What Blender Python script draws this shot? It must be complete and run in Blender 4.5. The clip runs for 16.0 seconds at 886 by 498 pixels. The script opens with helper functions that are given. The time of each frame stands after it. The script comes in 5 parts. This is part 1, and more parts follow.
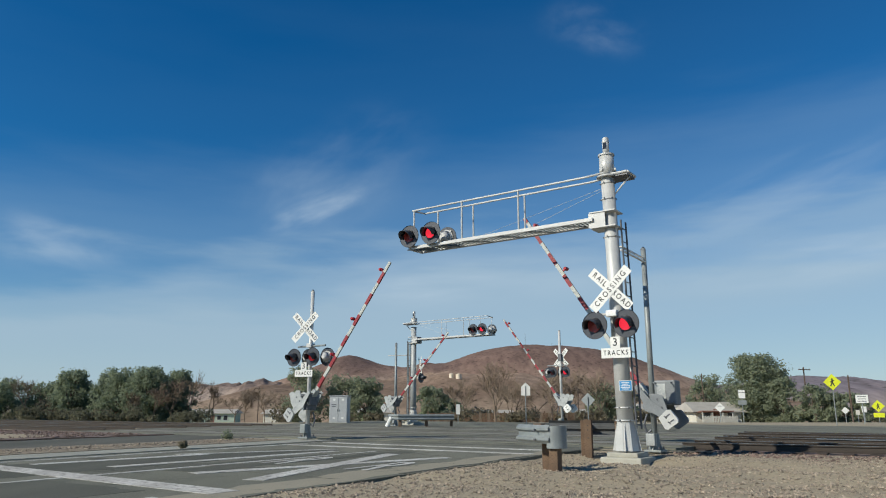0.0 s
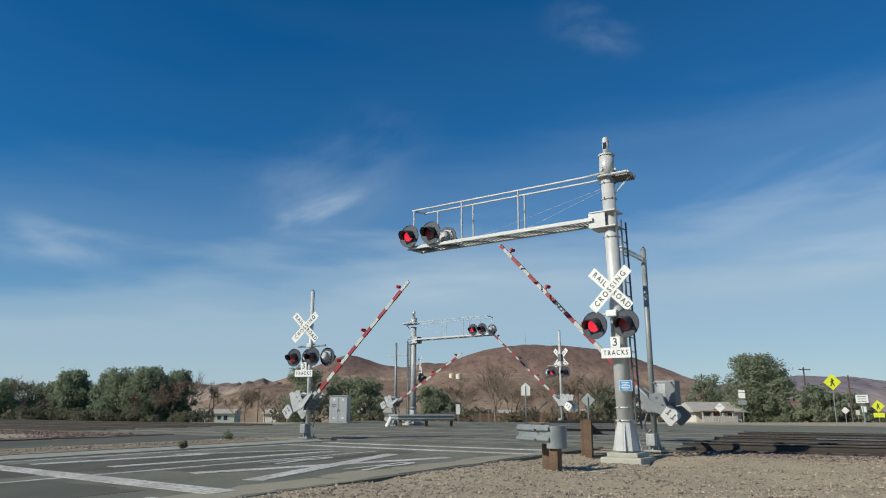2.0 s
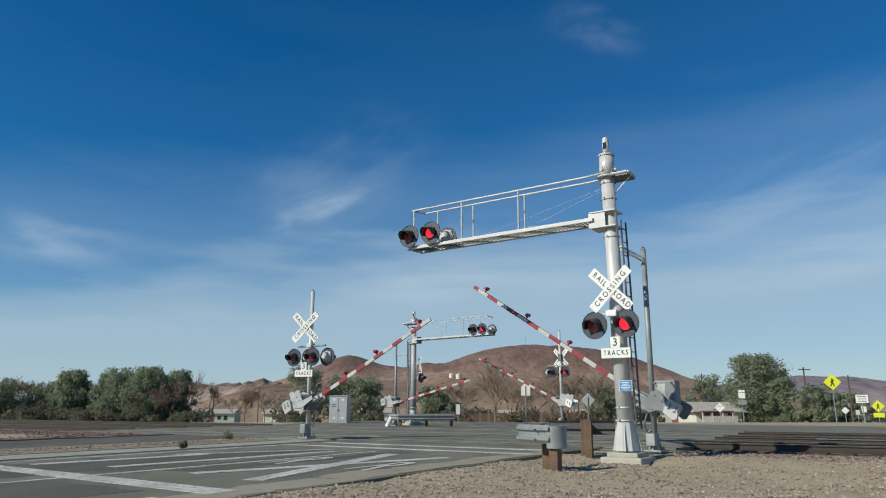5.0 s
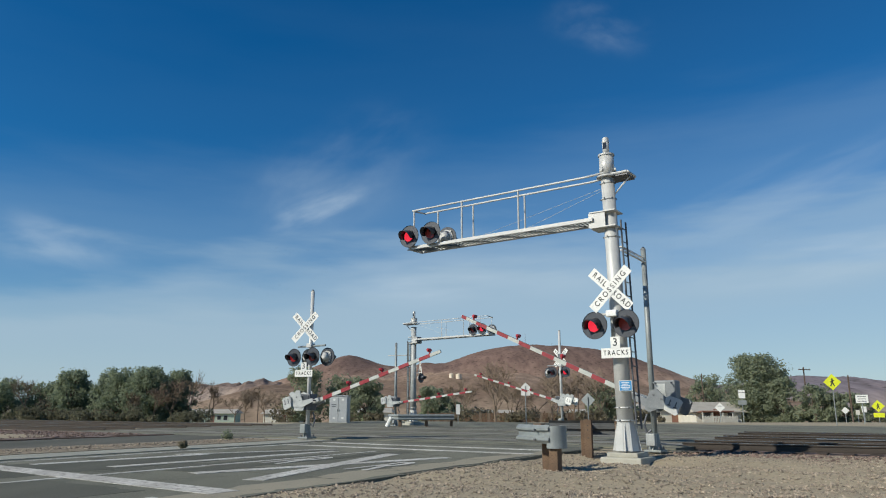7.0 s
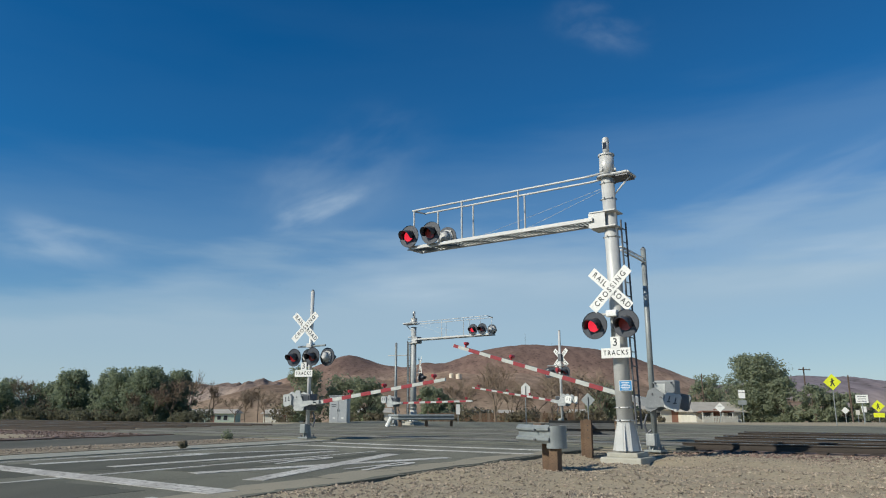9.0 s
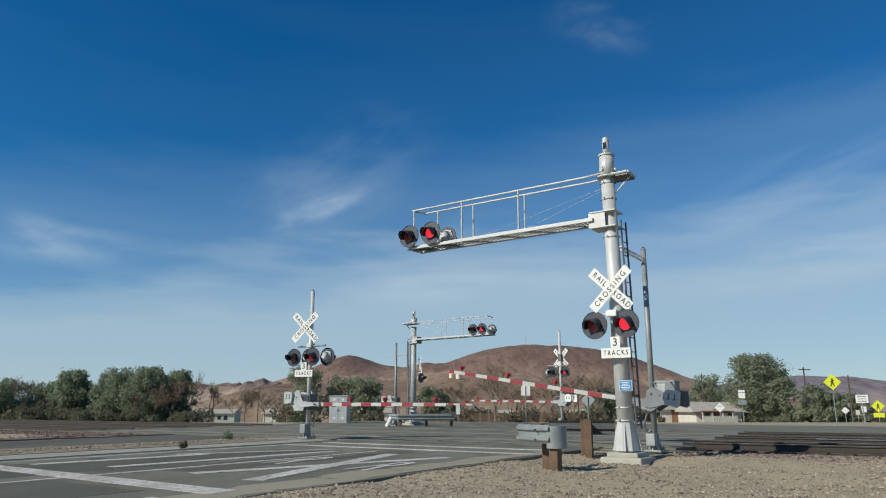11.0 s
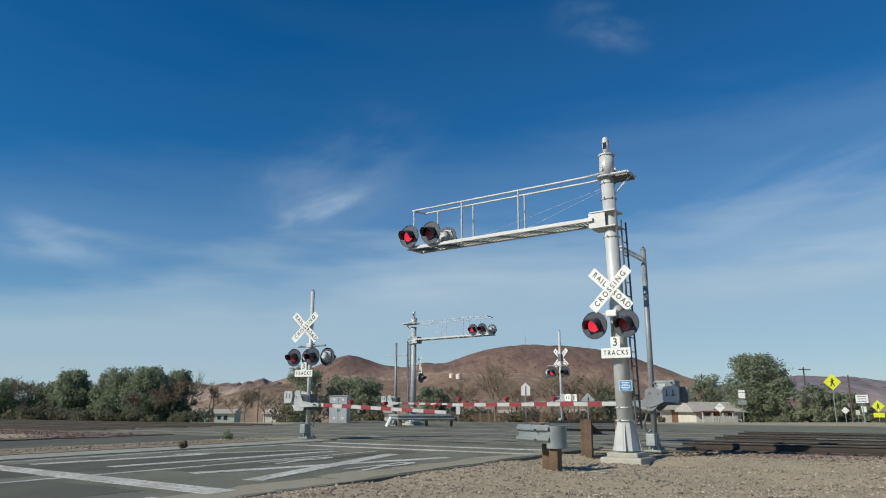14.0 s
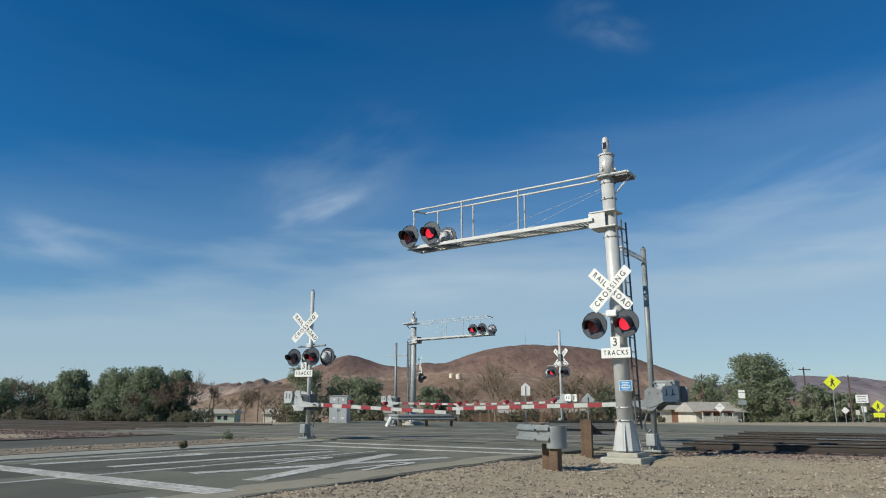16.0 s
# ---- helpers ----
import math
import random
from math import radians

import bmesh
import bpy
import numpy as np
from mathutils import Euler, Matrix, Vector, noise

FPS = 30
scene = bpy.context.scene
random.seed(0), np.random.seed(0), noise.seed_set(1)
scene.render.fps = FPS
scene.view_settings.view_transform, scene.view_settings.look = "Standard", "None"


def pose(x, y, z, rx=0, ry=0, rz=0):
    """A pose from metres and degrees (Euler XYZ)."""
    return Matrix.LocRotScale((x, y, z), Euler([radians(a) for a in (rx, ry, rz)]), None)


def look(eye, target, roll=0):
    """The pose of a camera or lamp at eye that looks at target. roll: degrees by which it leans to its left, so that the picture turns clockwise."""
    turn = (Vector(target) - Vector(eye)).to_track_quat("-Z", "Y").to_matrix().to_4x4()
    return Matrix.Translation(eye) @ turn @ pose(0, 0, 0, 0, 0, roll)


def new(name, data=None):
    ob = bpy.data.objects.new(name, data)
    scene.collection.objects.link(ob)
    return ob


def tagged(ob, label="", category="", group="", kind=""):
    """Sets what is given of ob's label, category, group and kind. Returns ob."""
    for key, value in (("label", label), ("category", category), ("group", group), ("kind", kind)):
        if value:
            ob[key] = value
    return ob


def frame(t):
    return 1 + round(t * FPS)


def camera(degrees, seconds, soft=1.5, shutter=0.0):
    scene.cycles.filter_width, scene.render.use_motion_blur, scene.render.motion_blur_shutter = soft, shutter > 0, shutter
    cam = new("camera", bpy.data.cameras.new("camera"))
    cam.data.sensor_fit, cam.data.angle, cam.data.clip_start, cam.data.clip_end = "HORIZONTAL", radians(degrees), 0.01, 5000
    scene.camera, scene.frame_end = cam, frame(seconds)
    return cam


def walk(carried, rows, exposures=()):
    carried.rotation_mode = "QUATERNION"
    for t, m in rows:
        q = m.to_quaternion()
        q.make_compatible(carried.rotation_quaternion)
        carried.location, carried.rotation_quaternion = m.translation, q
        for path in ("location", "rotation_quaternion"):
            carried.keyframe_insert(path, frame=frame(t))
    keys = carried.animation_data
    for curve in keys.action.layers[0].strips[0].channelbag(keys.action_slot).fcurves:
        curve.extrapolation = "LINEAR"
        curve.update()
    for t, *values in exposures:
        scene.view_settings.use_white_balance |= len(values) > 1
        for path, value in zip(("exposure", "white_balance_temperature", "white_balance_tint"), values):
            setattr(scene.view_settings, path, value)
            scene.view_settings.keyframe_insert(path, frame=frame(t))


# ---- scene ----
cam = camera(64.0, 16.0, soft=1.05)
EYE = pose(0, 0, 1.0, 90 + 12.62, 0, 0)
walk(cam, [(0.0, EYE), (16.0, EYE)], exposures=[(0.0, 0.02, 6720, 7.0), (16.0, 0.02, 6720, 7.0)])

# ---- light ----
SUN_DIR = Vector((-0.82, -0.45, 0.62)).normalized()
world = bpy.data.worlds.new("sky")
scene.world = world
world.use_nodes = True
wn, wl = world.node_tree.nodes, world.node_tree.links
bg = wn["Background"]
sky = wn.new("ShaderNodeTexSky")
sky.sky_type, sky.sun_disc = "NISHITA", False
sky.sun_elevation = math.asin(SUN_DIR.z)
sky.sun_rotation = math.atan2(SUN_DIR.x, SUN_DIR.y)
sky.altitude, sky.air_density, sky.dust_density, sky.ozone_density = 600, 1.0, 0.1, 4.0
# a high veil of thin cloud that thickens towards the horizon
wtc = wn.new("ShaderNodeTexCoord")
wsep = wn.new("ShaderNodeSeparateXYZ")
wl.new(wtc.outputs["Generated"], wsep.inputs[0])
wmap = wn.new("ShaderNodeMapping")
wmap.inputs["Scale"].default_value = (1.2, 1.2, 7.0)
wl.new(wtc.outputs["Generated"], wmap.inputs[0])
wno = wn.new("ShaderNodeTexNoise")
wno.inputs["Scale"].default_value, wno.inputs["Detail"].default_value = 2.2, 5.0
wl.new(wmap.outputs[0], wno.inputs["Vector"])
wadd = wn.new("ShaderNodeMath")
wadd.operation = "MULTIPLY_ADD"
wl.new(wno.outputs["Fac"], wadd.inputs[0])
wadd.inputs[1].default_value = 0.20
wside = wn.new("ShaderNodeMath")
wside.operation = "MULTIPLY_ADD"
wl.new(wsep.outputs["X"], wside.inputs[0])
wside.inputs[1].default_value = -0.10
wl.new(wsep.outputs["Z"], wside.inputs[2])
wl.new(wside.outputs[0], wadd.inputs[2])
wramp = wn.new("ShaderNodeValToRGB")
wl.new(wadd.outputs[0], wramp.inputs["Fac"])
wramp.color_ramp.interpolation = "EASE"
wramp.color_ramp.elements[0].position, wramp.color_ramp.elements[0].color = 0.15, (0.74, 0.74, 0.74, 1)
wramp.color_ramp.elements[1].position, wramp.color_ramp.elements[1].color = 0.72, (0.0, 0.0, 0.0, 1)
_e = wramp.color_ramp.elements.new(0.50)
_e.color = (0.035, 0.035, 0.035, 1)
_e = wramp.color_ramp.elements.new(0.235)
_e.color = (0.84, 0.84, 0.84, 1)
_e = wramp.color_ramp.elements.new(0.285)
_e.color = (0.58, 0.58, 0.58, 1)
_e = wramp.color_ramp.elements.new(0.34)
_e.color = (0.20, 0.20, 0.20, 1)
wmix = wn.new("ShaderNodeMixRGB")
wl.new(wramp.outputs["Color"], wmix.inputs["Fac"])
whsv = wn.new("ShaderNodeHueSaturation")
whsv.inputs["Hue"].default_value, whsv.inputs["Saturation"].default_value, whsv.inputs["Value"].default_value = 0.503, 1.42, 0.98
wl.new(sky.outputs["Color"], whsv.inputs["Color"])
wl.new(whsv.outputs["Color"], wmix.inputs["Color1"])
wmix.inputs["Color2"].default_value = (3.9, 5.3, 6.7, 1)
wl.new(wmix.outputs["Color"], bg.inputs["Color"])
bg.inputs["Strength"].default_value = 0.095

sun = new("sun", bpy.data.lights.new("sun", "SUN"))
sun.data.energy, sun.data.angle, sun.data.color = 4.5, radians(0.53), (1.0, 0.96, 0.87)
sun.matrix_basis = look((-60, -25, 60), Vector((-60, -25, 60)) - SUN_DIR)


# ---- materials ----
def mat(name, c1, c2=None, rough=0.7, metal=0.0, scale=6.0, fine=60.0, bump=0.15, dist=0.01, c3=None, spread=0.5, spec=0.5, wear=0.5, streak=None):
    """A worn surface: two colours mixed by large noise, a third by fine grain, with relief."""
    m = bpy.data.materials.new(name)
    m.use_nodes = True
    n, l = m.node_tree.nodes, m.node_tree.links
    b = n["Principled BSDF"]
    b.inputs["Roughness"].default_value, b.inputs["Metallic"].default_value = rough, metal
    b.inputs["Specular IOR Level"].default_value = spec
    tc = n.new("ShaderNodeTexCoord")
    n1, n2 = n.new("ShaderNodeTexNoise"), n.new("ShaderNodeTexNoise")
    for k, s, d in ((n1, scale, 6.0), (n2, fine, 4.0)):
        k.inputs["Scale"].default_value, k.inputs["Detail"].default_value = s, d
        if streak and k is n1:
            mp = n.new("ShaderNodeMapping")
            mp.inputs["Rotation"].default_value, mp.inputs["Scale"].default_value = (0, 0, radians(31)), streak
            l.new(tc.outputs["Object"], mp.inputs[0])
            l.new(mp.outputs[0], k.inputs["Vector"])
        else:
            l.new(tc.outputs["Object"], k.inputs["Vector"])
    c2 = c2 or [0.8 * v for v in c1]
    c3 = c3 or [0.75 * v for v in c1]
    r1 = n.new("ShaderNodeValToRGB")
    r1.color_ramp.elements[0].position, r1.color_ramp.elements[1].position = 0.5 - spread / 3, 0.5 + spread / 3
    r1.color_ramp.elements[0].color, r1.color_ramp.elements[1].color = (*c1, 1), (*c2, 1)
    l.new(n1.outputs["Fac"], r1.inputs["Fac"])
    mr = n.new("ShaderNodeMapRange")
    mr.inputs["From Min"].default_value, mr.inputs["From Max"].default_value = wear, wear + 0.25
    l.new(n2.outputs["Fac"], mr.inputs["Value"])
    mx = n.new("ShaderNodeMixRGB")
    l.new(mr.outputs[0], mx.inputs["Fac"])
    l.new(r1.outputs["Color"], mx.inputs["Color1"])
    mx.inputs["Color2"].default_value = (*c3, 1)
    l.new(mx.outputs["Color"], b.inputs["Base Color"])
    bp = n.new("ShaderNodeBump")
    bp.inputs["Strength"].default_value, bp.inputs["Distance"].default_value = bump, dist
    l.new(n2.outputs["Fac"], bp.inputs["Height"])
    l.new(bp.outputs["Normal"], b.inputs["Normal"])
    return m


def glow(name, col, strength):
    m = bpy.data.materials.new(name)
    m.use_nodes = True
    b = m.node_tree.nodes["Principled BSDF"]
    b.inputs["Base Color"].default_value = (*col, 1)
    b.inputs["Emission Color"].default_value = (*col, 1)
    b.inputs["Emission Strength"].default_value = strength
    return m


SILVER = mat("aluminium_paint", (0.55, 0.55, 0.525), (0.46, 0.465, 0.45), 0.45, 0.08, 3, 40, 0.1, 0.004, (0.44, 0.44, 0.42))
GALV = mat("galvanised_steel", (0.275, 0.30, 0.295), (0.205, 0.225, 0.225), 0.5, 0.2, 4, 50, 0.1, 0.004)
DKSTEEL = mat("dark_steel", (0.10, 0.11, 0.12), (0.16, 0.16, 0.17), 0.55, 0.4, 8, 60, 0.1)
BLACK = mat("black_enamel", (0.036, 0.043, 0.054), (0.052, 0.058, 0.07), 0.45, 0.0, 5, 60, 0.05)
WHITE = mat("white_sign_face", (0.78, 0.78, 0.74), (0.70, 0.70, 0.66), 0.5, 0.0, 4, 30, 0.04)
INK = mat("black_sign_ink", (0.02, 0.02, 0.02), (0.04, 0.04, 0.04), 0.6, 0.0, 8, 60, 0.03)
RED = mat("red_retroreflective", (0.29, 0.026, 0.034), (0.22, 0.022, 0.028), 0.5, 0.0, 6, 50, 0.05)
ARMW = mat("white_arm_paint", (0.48, 0.495, 0.455), (0.38, 0.395, 0.365), 0.5, 0.0, 5, 40, 0.05)
LENS = mat("dark_red_lens", (0.36, 0.05, 0.045), (0.27, 0.04, 0.036), 0.35, 0.0, 40, 160, 0.2, 0.004)
LIT = glow("lit_red_lens", (1.0, 0.035, 0.07), 0.78)
# same lamps as LIT; their dimness off axis is put into a weaker glow
DIM = glow("red_lens_seen_aslant", (1.0, 0.05, 0.07), 0.09)
REDPL = mat("red_lamp_plastic", (0.45, 0.03, 0.04), (0.33, 0.02, 0.03), 0.35, 0.0, 20, 80, 0.05)
CONC = mat("pale_concrete", (0.44, 0.425, 0.36), (0.35, 0.335, 0.28), 0.9, 0.0, 3, 45, 0.4, 0.01)
ASPH = mat("worn_asphalt", (0.195, 0.193, 0.148), (0.105, 0.106, 0.084), 0.9, 0.0, 0.9, 40, 0.5, 0.01, (0.265, 0.25, 0.195), 0.55, 0.2, 0.52, (1.0, 0.12, 1.0))
PATCH = mat("dark_asphalt", (0.082, 0.082, 0.068), (0.115, 0.113, 0.092), 0.9, 0.0, 0.9, 55, 0.4, 0.01, (0.14, 0.132, 0.105), 0.5, 0.2, 0.5, (1.0, 0.15, 1.0))
PAINT = mat("worn_road_paint", (0.64, 0.62, 0.57), (0.36, 0.34, 0.30), 0.85, 0.0, 1.3, 11, 0.2, 0.006, (0.17, 0.155, 0.125), 0.6, 0.5, 0.47, (1.0, 0.3, 1.0))
SOIL = mat("desert_gravel_soil", (0.385, 0.322, 0.215), (0.30, 0.250, 0.170), 0.95, 0.0, 0.5, 14, 0.8, 0.03, (0.24, 0.195, 0.135), 0.7)
STONE = mat("gravel_stone", (0.42, 0.35, 0.26), (0.30, 0.235, 0.18), 0.9, 0.0, 9, 40, 0.3)
BALL = mat("reddish_ballast", (0.185, 0.125, 0.098), (0.125, 0.088, 0.072), 0.95, 0.0, 0.8, 9, 0.9, 0.05, (0.24, 0.175, 0.14), 0.7)
TIE = mat("creosoted_tie", (0.085, 0.058, 0.042), (0.055, 0.04, 0.032), 0.9, 0.0, 3, 30, 0.4)
RUST = mat("rusty_rail", (0.064, 0.050, 0.040), (0.046, 0.038, 0.031), 0.7, 0.3, 4, 40, 0.2)
RAILTOP = mat("polished_rail", (0.52, 0.50, 0.48), (0.42, 0.40, 0.38), 0.25, 0.9, 3, 40, 0.05)
WOOD = mat("weathered_post_wood", (0.17, 0.108, 0.066), (0.11, 0.07, 0.045), 0.9, 0.0, 5, 40, 0.5, 0.01, (0.09, 0.058, 0.038))
BARK = mat("grey_brown_bark", (0.13, 0.09, 0.065), (0.085, 0.062, 0.048), 0.95, 0.0, 3, 20, 0.5, 0.02)
TWIG = mat("dry_twig_bark", (0.22, 0.165, 0.118), (0.155, 0.118, 0.086), 0.95, 0.0, 2, 20, 0.3, 0.02)
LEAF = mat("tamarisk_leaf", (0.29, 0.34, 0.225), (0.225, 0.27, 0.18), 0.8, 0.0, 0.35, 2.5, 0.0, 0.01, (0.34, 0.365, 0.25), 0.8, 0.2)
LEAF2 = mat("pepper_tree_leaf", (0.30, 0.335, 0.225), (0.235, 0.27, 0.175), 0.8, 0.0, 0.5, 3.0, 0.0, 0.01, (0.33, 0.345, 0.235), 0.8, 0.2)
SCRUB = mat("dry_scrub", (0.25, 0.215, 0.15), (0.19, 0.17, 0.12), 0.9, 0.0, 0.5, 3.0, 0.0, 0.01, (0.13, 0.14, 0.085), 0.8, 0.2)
YELLOW = mat("fluorescent_yellow_sign", (0.72, 0.76, 0.03), (0.66, 0.70, 0.03), 0.45, 0.0, 5, 40, 0.03)
BLUE = mat("blue_sign_face", (0.05, 0.27, 0.55), (0.04, 0.23, 0.48), 0.45, 0.0, 5, 40, 0.03)
STUCCO = mat("pale_stucco", (0.60, 0.58, 0.50), (0.50, 0.48, 0.42), 0.9, 0.0, 1, 20, 0.3)
GREENW = mat("pale_green_stucco", (0.42, 0.50, 0.40), (0.34, 0.42, 0.34), 0.9, 0.0, 1, 20, 0.3)
ROOFM = mat("weathered_roofing", (0.42, 0.39, 0.34), (0.33, 0.31, 0.27), 0.85, 0.0, 0.8, 12, 0.3)
REDW = mat("brick_red_wall", (0.26, 0.13, 0.09), (0.20, 0.10, 0.075), 0.9, 0.0, 1, 20, 0.3)
GLASS = mat("dark_window_glass", (0.03, 0.035, 0.04), (0.02, 0.022, 0.026), 0.1, 0.0, 2, 20, 0.0)
MECH = mat("grey_mechanism_paint", (0.40, 0.42, 0.41), (0.27, 0.29, 0.29), 0.55, 0.1, 5, 40, 0.1, 0.004, (0.50, 0.50, 0.48))
# darker copy of MECH for the near gate; paints shade on its rear weight
MECHD = mat("darker_grey_mechanism", (0.20, 0.215, 0.225), (0.15, 0.165, 0.175), 0.55, 0.1, 5, 40, 0.1, 0.004, (0.25, 0.26, 0.26))
# darker grey than GALV, for the guardrail behind the mast
GREYSTEEL = mat("dark_grey_steel", (0.12, 0.125, 0.125), (0.085, 0.09, 0.092), 0.7, 0.2, 4, 40, 0.15)
DUSTY = mat("dusty_panel", (0.25, 0.235, 0.19), (0.18, 0.172, 0.14), 0.9, 0.0, 0.8, 30, 0.3, 0.01, (0.13, 0.122, 0.10))
DIRT = mat("trodden_brown_dirt", (0.27, 0.215, 0.145), (0.20, 0.165, 0.115), 0.95, 0.0, 0.7, 14, 0.6, 0.02, (0.14, 0.115, 0.08), 0.7)
TANDUST = mat("tan_dust_on_asphalt", (0.315, 0.285, 0.215), (0.235, 0.22, 0.17), 0.95, 0.0, 1.2, 30, 0.4, 0.01, (0.37, 0.325, 0.24), 0.7, 0.2, 0.5, (1.0, 0.3, 1.0))
KERB = mat("pale_kerb_concrete", (0.34, 0.335, 0.275), (0.27, 0.265, 0.22), 0.9, 0.0, 0.9, 30, 0.3, 0.01, (0.21, 0.205, 0.17))
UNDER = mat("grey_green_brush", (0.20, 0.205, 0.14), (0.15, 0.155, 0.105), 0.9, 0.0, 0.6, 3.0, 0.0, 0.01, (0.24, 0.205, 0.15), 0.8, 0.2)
LANE = mat("darker_worn_asphalt", (0.076, 0.078, 0.062), (0.115, 0.114, 0.090), 0.88, 0.0, 0.9, 40, 0.4, 0.01, (0.155, 0.148, 0.115), 0.6, 0.2, 0.52, (1.0, 0.15, 1.0))
CABM = mat("cabinet_aluminium", (0.50, 0.51, 0.50), (0.42, 0.43, 0.43), 0.5, 0.2, 3, 40, 0.08)
TANK = mat("cream_tank_paint", (0.78, 0.68, 0.52), (0.68, 0.58, 0.45), 0.7, 0.0, 0.5, 5, 0.1)


def slope_mat(name, low, mid, high, z0, z1, big, scrub, relief):
    """Bare desert slope: pale wash below, darker rock above, broken by gullies and dotted with scrub."""
    m = bpy.data.materials.new(name)
    m.use_nodes = True
    n, l = m.node_tree.nodes, m.node_tree.links
    b = n["Principled BSDF"]
    b.inputs["Roughness"].default_value, b.inputs["Specular IOR Level"].default_value = 0.95, 0.1
    tc, sep = n.new("ShaderNodeTexCoord"), n.new("ShaderNodeSeparateXYZ")
    l.new(tc.outputs["Object"], sep.inputs[0])
    mp = n.new("ShaderNodeMapping")
    mp.inputs["Scale"].default_value = (1.0, 0.3, 0.45)
    l.new(tc.outputs["Object"], mp.inputs[0])
    n1, n2, vo = n.new("ShaderNodeTexNoise"), n.new("ShaderNodeTexNoise"), n.new("ShaderNodeTexVoronoi")
    for k, sc, d in ((n1, big, 5.0), (n2, big * 7, 6.0)):
        k.inputs["Scale"].default_value, k.inputs["Detail"].default_value, k.inputs["Roughness"].default_value = sc, d, 0.6
        l.new(mp.outputs[0], k.inputs["Vector"])
    vo.inputs["Scale"].default_value = scrub
    l.new(tc.outputs["Object"], vo.inputs["Vector"])
    hgt = n.new("ShaderNodeMapRange")
    hgt.inputs["From Min"].default_value, hgt.inputs["From Max"].default_value = z0, z1
    l.new(sep.outputs["Z"], hgt.inputs["Value"])
    wob = n.new("ShaderNodeMath")
    wob.operation = "MULTIPLY_ADD"
    l.new(n1.outputs["Fac"], wob.inputs[0])
    wob.inputs[1].default_value = 1.3
    l.new(hgt.outputs[0], wob.inputs[2])
    sh = n.new("ShaderNodeMath")
    sh.operation = "SUBTRACT"
    l.new(wob.outputs[0], sh.inputs[0])
    sh.inputs[1].default_value = 0.65
    rp = n.new("ShaderNodeValToRGB")
    e = rp.color_ramp.elements
    e[0].position, e[0].color, e[1].position, e[1].color = 0.15, (*low, 1), 0.75, (*high, 1)
    e.new(0.45).color = (*mid, 1)
    l.new(sh.outputs[0], rp.inputs["Fac"])
    fine, dots = n.new("ShaderNodeMapRange"), n.new("ShaderNodeMapRange")
    fine.inputs["From Min"].default_value, fine.inputs["From Max"].default_value = 0.3, 0.7
    fine.inputs["To Min"].default_value, fine.inputs["To Max"].default_value = 0.68, 1.28
    l.new(n2.outputs["Fac"], fine.inputs["Value"])
    dots.inputs["From Min"].default_value, dots.inputs["From Max"].default_value = 0.12, 0.32
    dots.inputs["To Min"].default_value, dots.inputs["To Max"].default_value = 0.5, 1.0
    l.new(vo.outputs["Distance"], dots.inputs["Value"])
    prod = n.new("ShaderNodeMath")
    prod.operation = "MULTIPLY"
    l.new(fine.outputs[0], prod.inputs[0])
    l.new(dots.outputs[0], prod.inputs[1])
    mul = n.new("ShaderNodeMixRGB")
    mul.blend_type, mul.inputs["Fac"].default_value = "MULTIPLY", 1.0
    l.new(rp.outputs["Color"], mul.inputs["Color1"])
    l.new(prod.outputs[0], mul.inputs["Color2"])
    l.new(mul.outputs["Color"], b.inputs["Base Color"])
    bp = n.new("ShaderNodeBump")
    bp.inputs["Strength"].default_value, bp.inputs["Distance"].default_value = 0.5, relief
    l.new(n2.outputs["Fac"], bp.inputs["Height"])
    l.new(bp.outputs["Normal"], b.inputs["Normal"])
    return m


HILL = slope_mat("red_brown_rock_slope", (0.31, 0.225, 0.17), (0.235, 0.158, 0.122), (0.175, 0.115, 0.093), 18, 98, 0.012, 0.11, 2.5)
BENCH = slope_mat("brown_scrub_slope", (0.28, 0.205, 0.142), (0.19, 0.13, 0.092), (0.30, 0.21, 0.15), -8, 38, 0.022, 0.20, 1.0)
PALE = slope_mat("pale_badland_earth", (0.25, 0.185, 0.145), (0.36, 0.285, 0.235), (0.25, 0.185, 0.15), -8, 34, 0.030, 0.16, 2.0)
# haze of distance is put into these mauve colours
RIDGE = slope_mat("distant_mauve_range", (0.26, 0.215, 0.20), (0.215, 0.18, 0.185), (0.19, 0.165, 0.18), -10, 160, 0.003, 0.02, 10.0)


def thin_leaf(m, share):
    """Lets light through the leaves of a foliage material."""
    n, l = m.node_tree.nodes, m.node_tree.links
    b = n["Principled BSDF"]
    tl, mix = n.new("ShaderNodeBsdfTranslucent"), n.new("ShaderNodeMixShader")
    l.new(b.inputs["Base Color"].links[0].from_socket, tl.inputs["Color"])
    mix.inputs[0].default_value = share
    l.new(b.outputs[0], mix.inputs[1])
    l.new(tl.outputs[0], mix.inputs[2])
    l.new(mix.outputs[0], n["Material Output"].inputs["Surface"])


for _m in (LEAF, LEAF2, SCRUB, UNDER):
    thin_leaf(_m, 0.55)


# ---- mesh helpers ----
def mesh_of(bm, name, m):
    me = bpy.data.meshes.new(name)
    bm.to_mesh(me)
    bm.free()
    me.materials.append(m)
    return me


def part(name, bm, m, parent=None, label="", at=None, smooth=False):
    me = mesh_of(bm, name, m)
    if smooth:
        for p in me.polygons:
            p.use_smooth = len(p.vertices) < 7
    ob = new(name, me)
    if parent is not None:
        ob.parent = parent
    if at is not None:
        ob.matrix_basis = at
    if label:
        ob["label"] = label
    return ob


def thing(name, at, label, category, group=""):
    ob = new(name)
    ob.empty_display_size = 0.2
    ob.matrix_basis = at
    return tagged(ob, label, category, group)


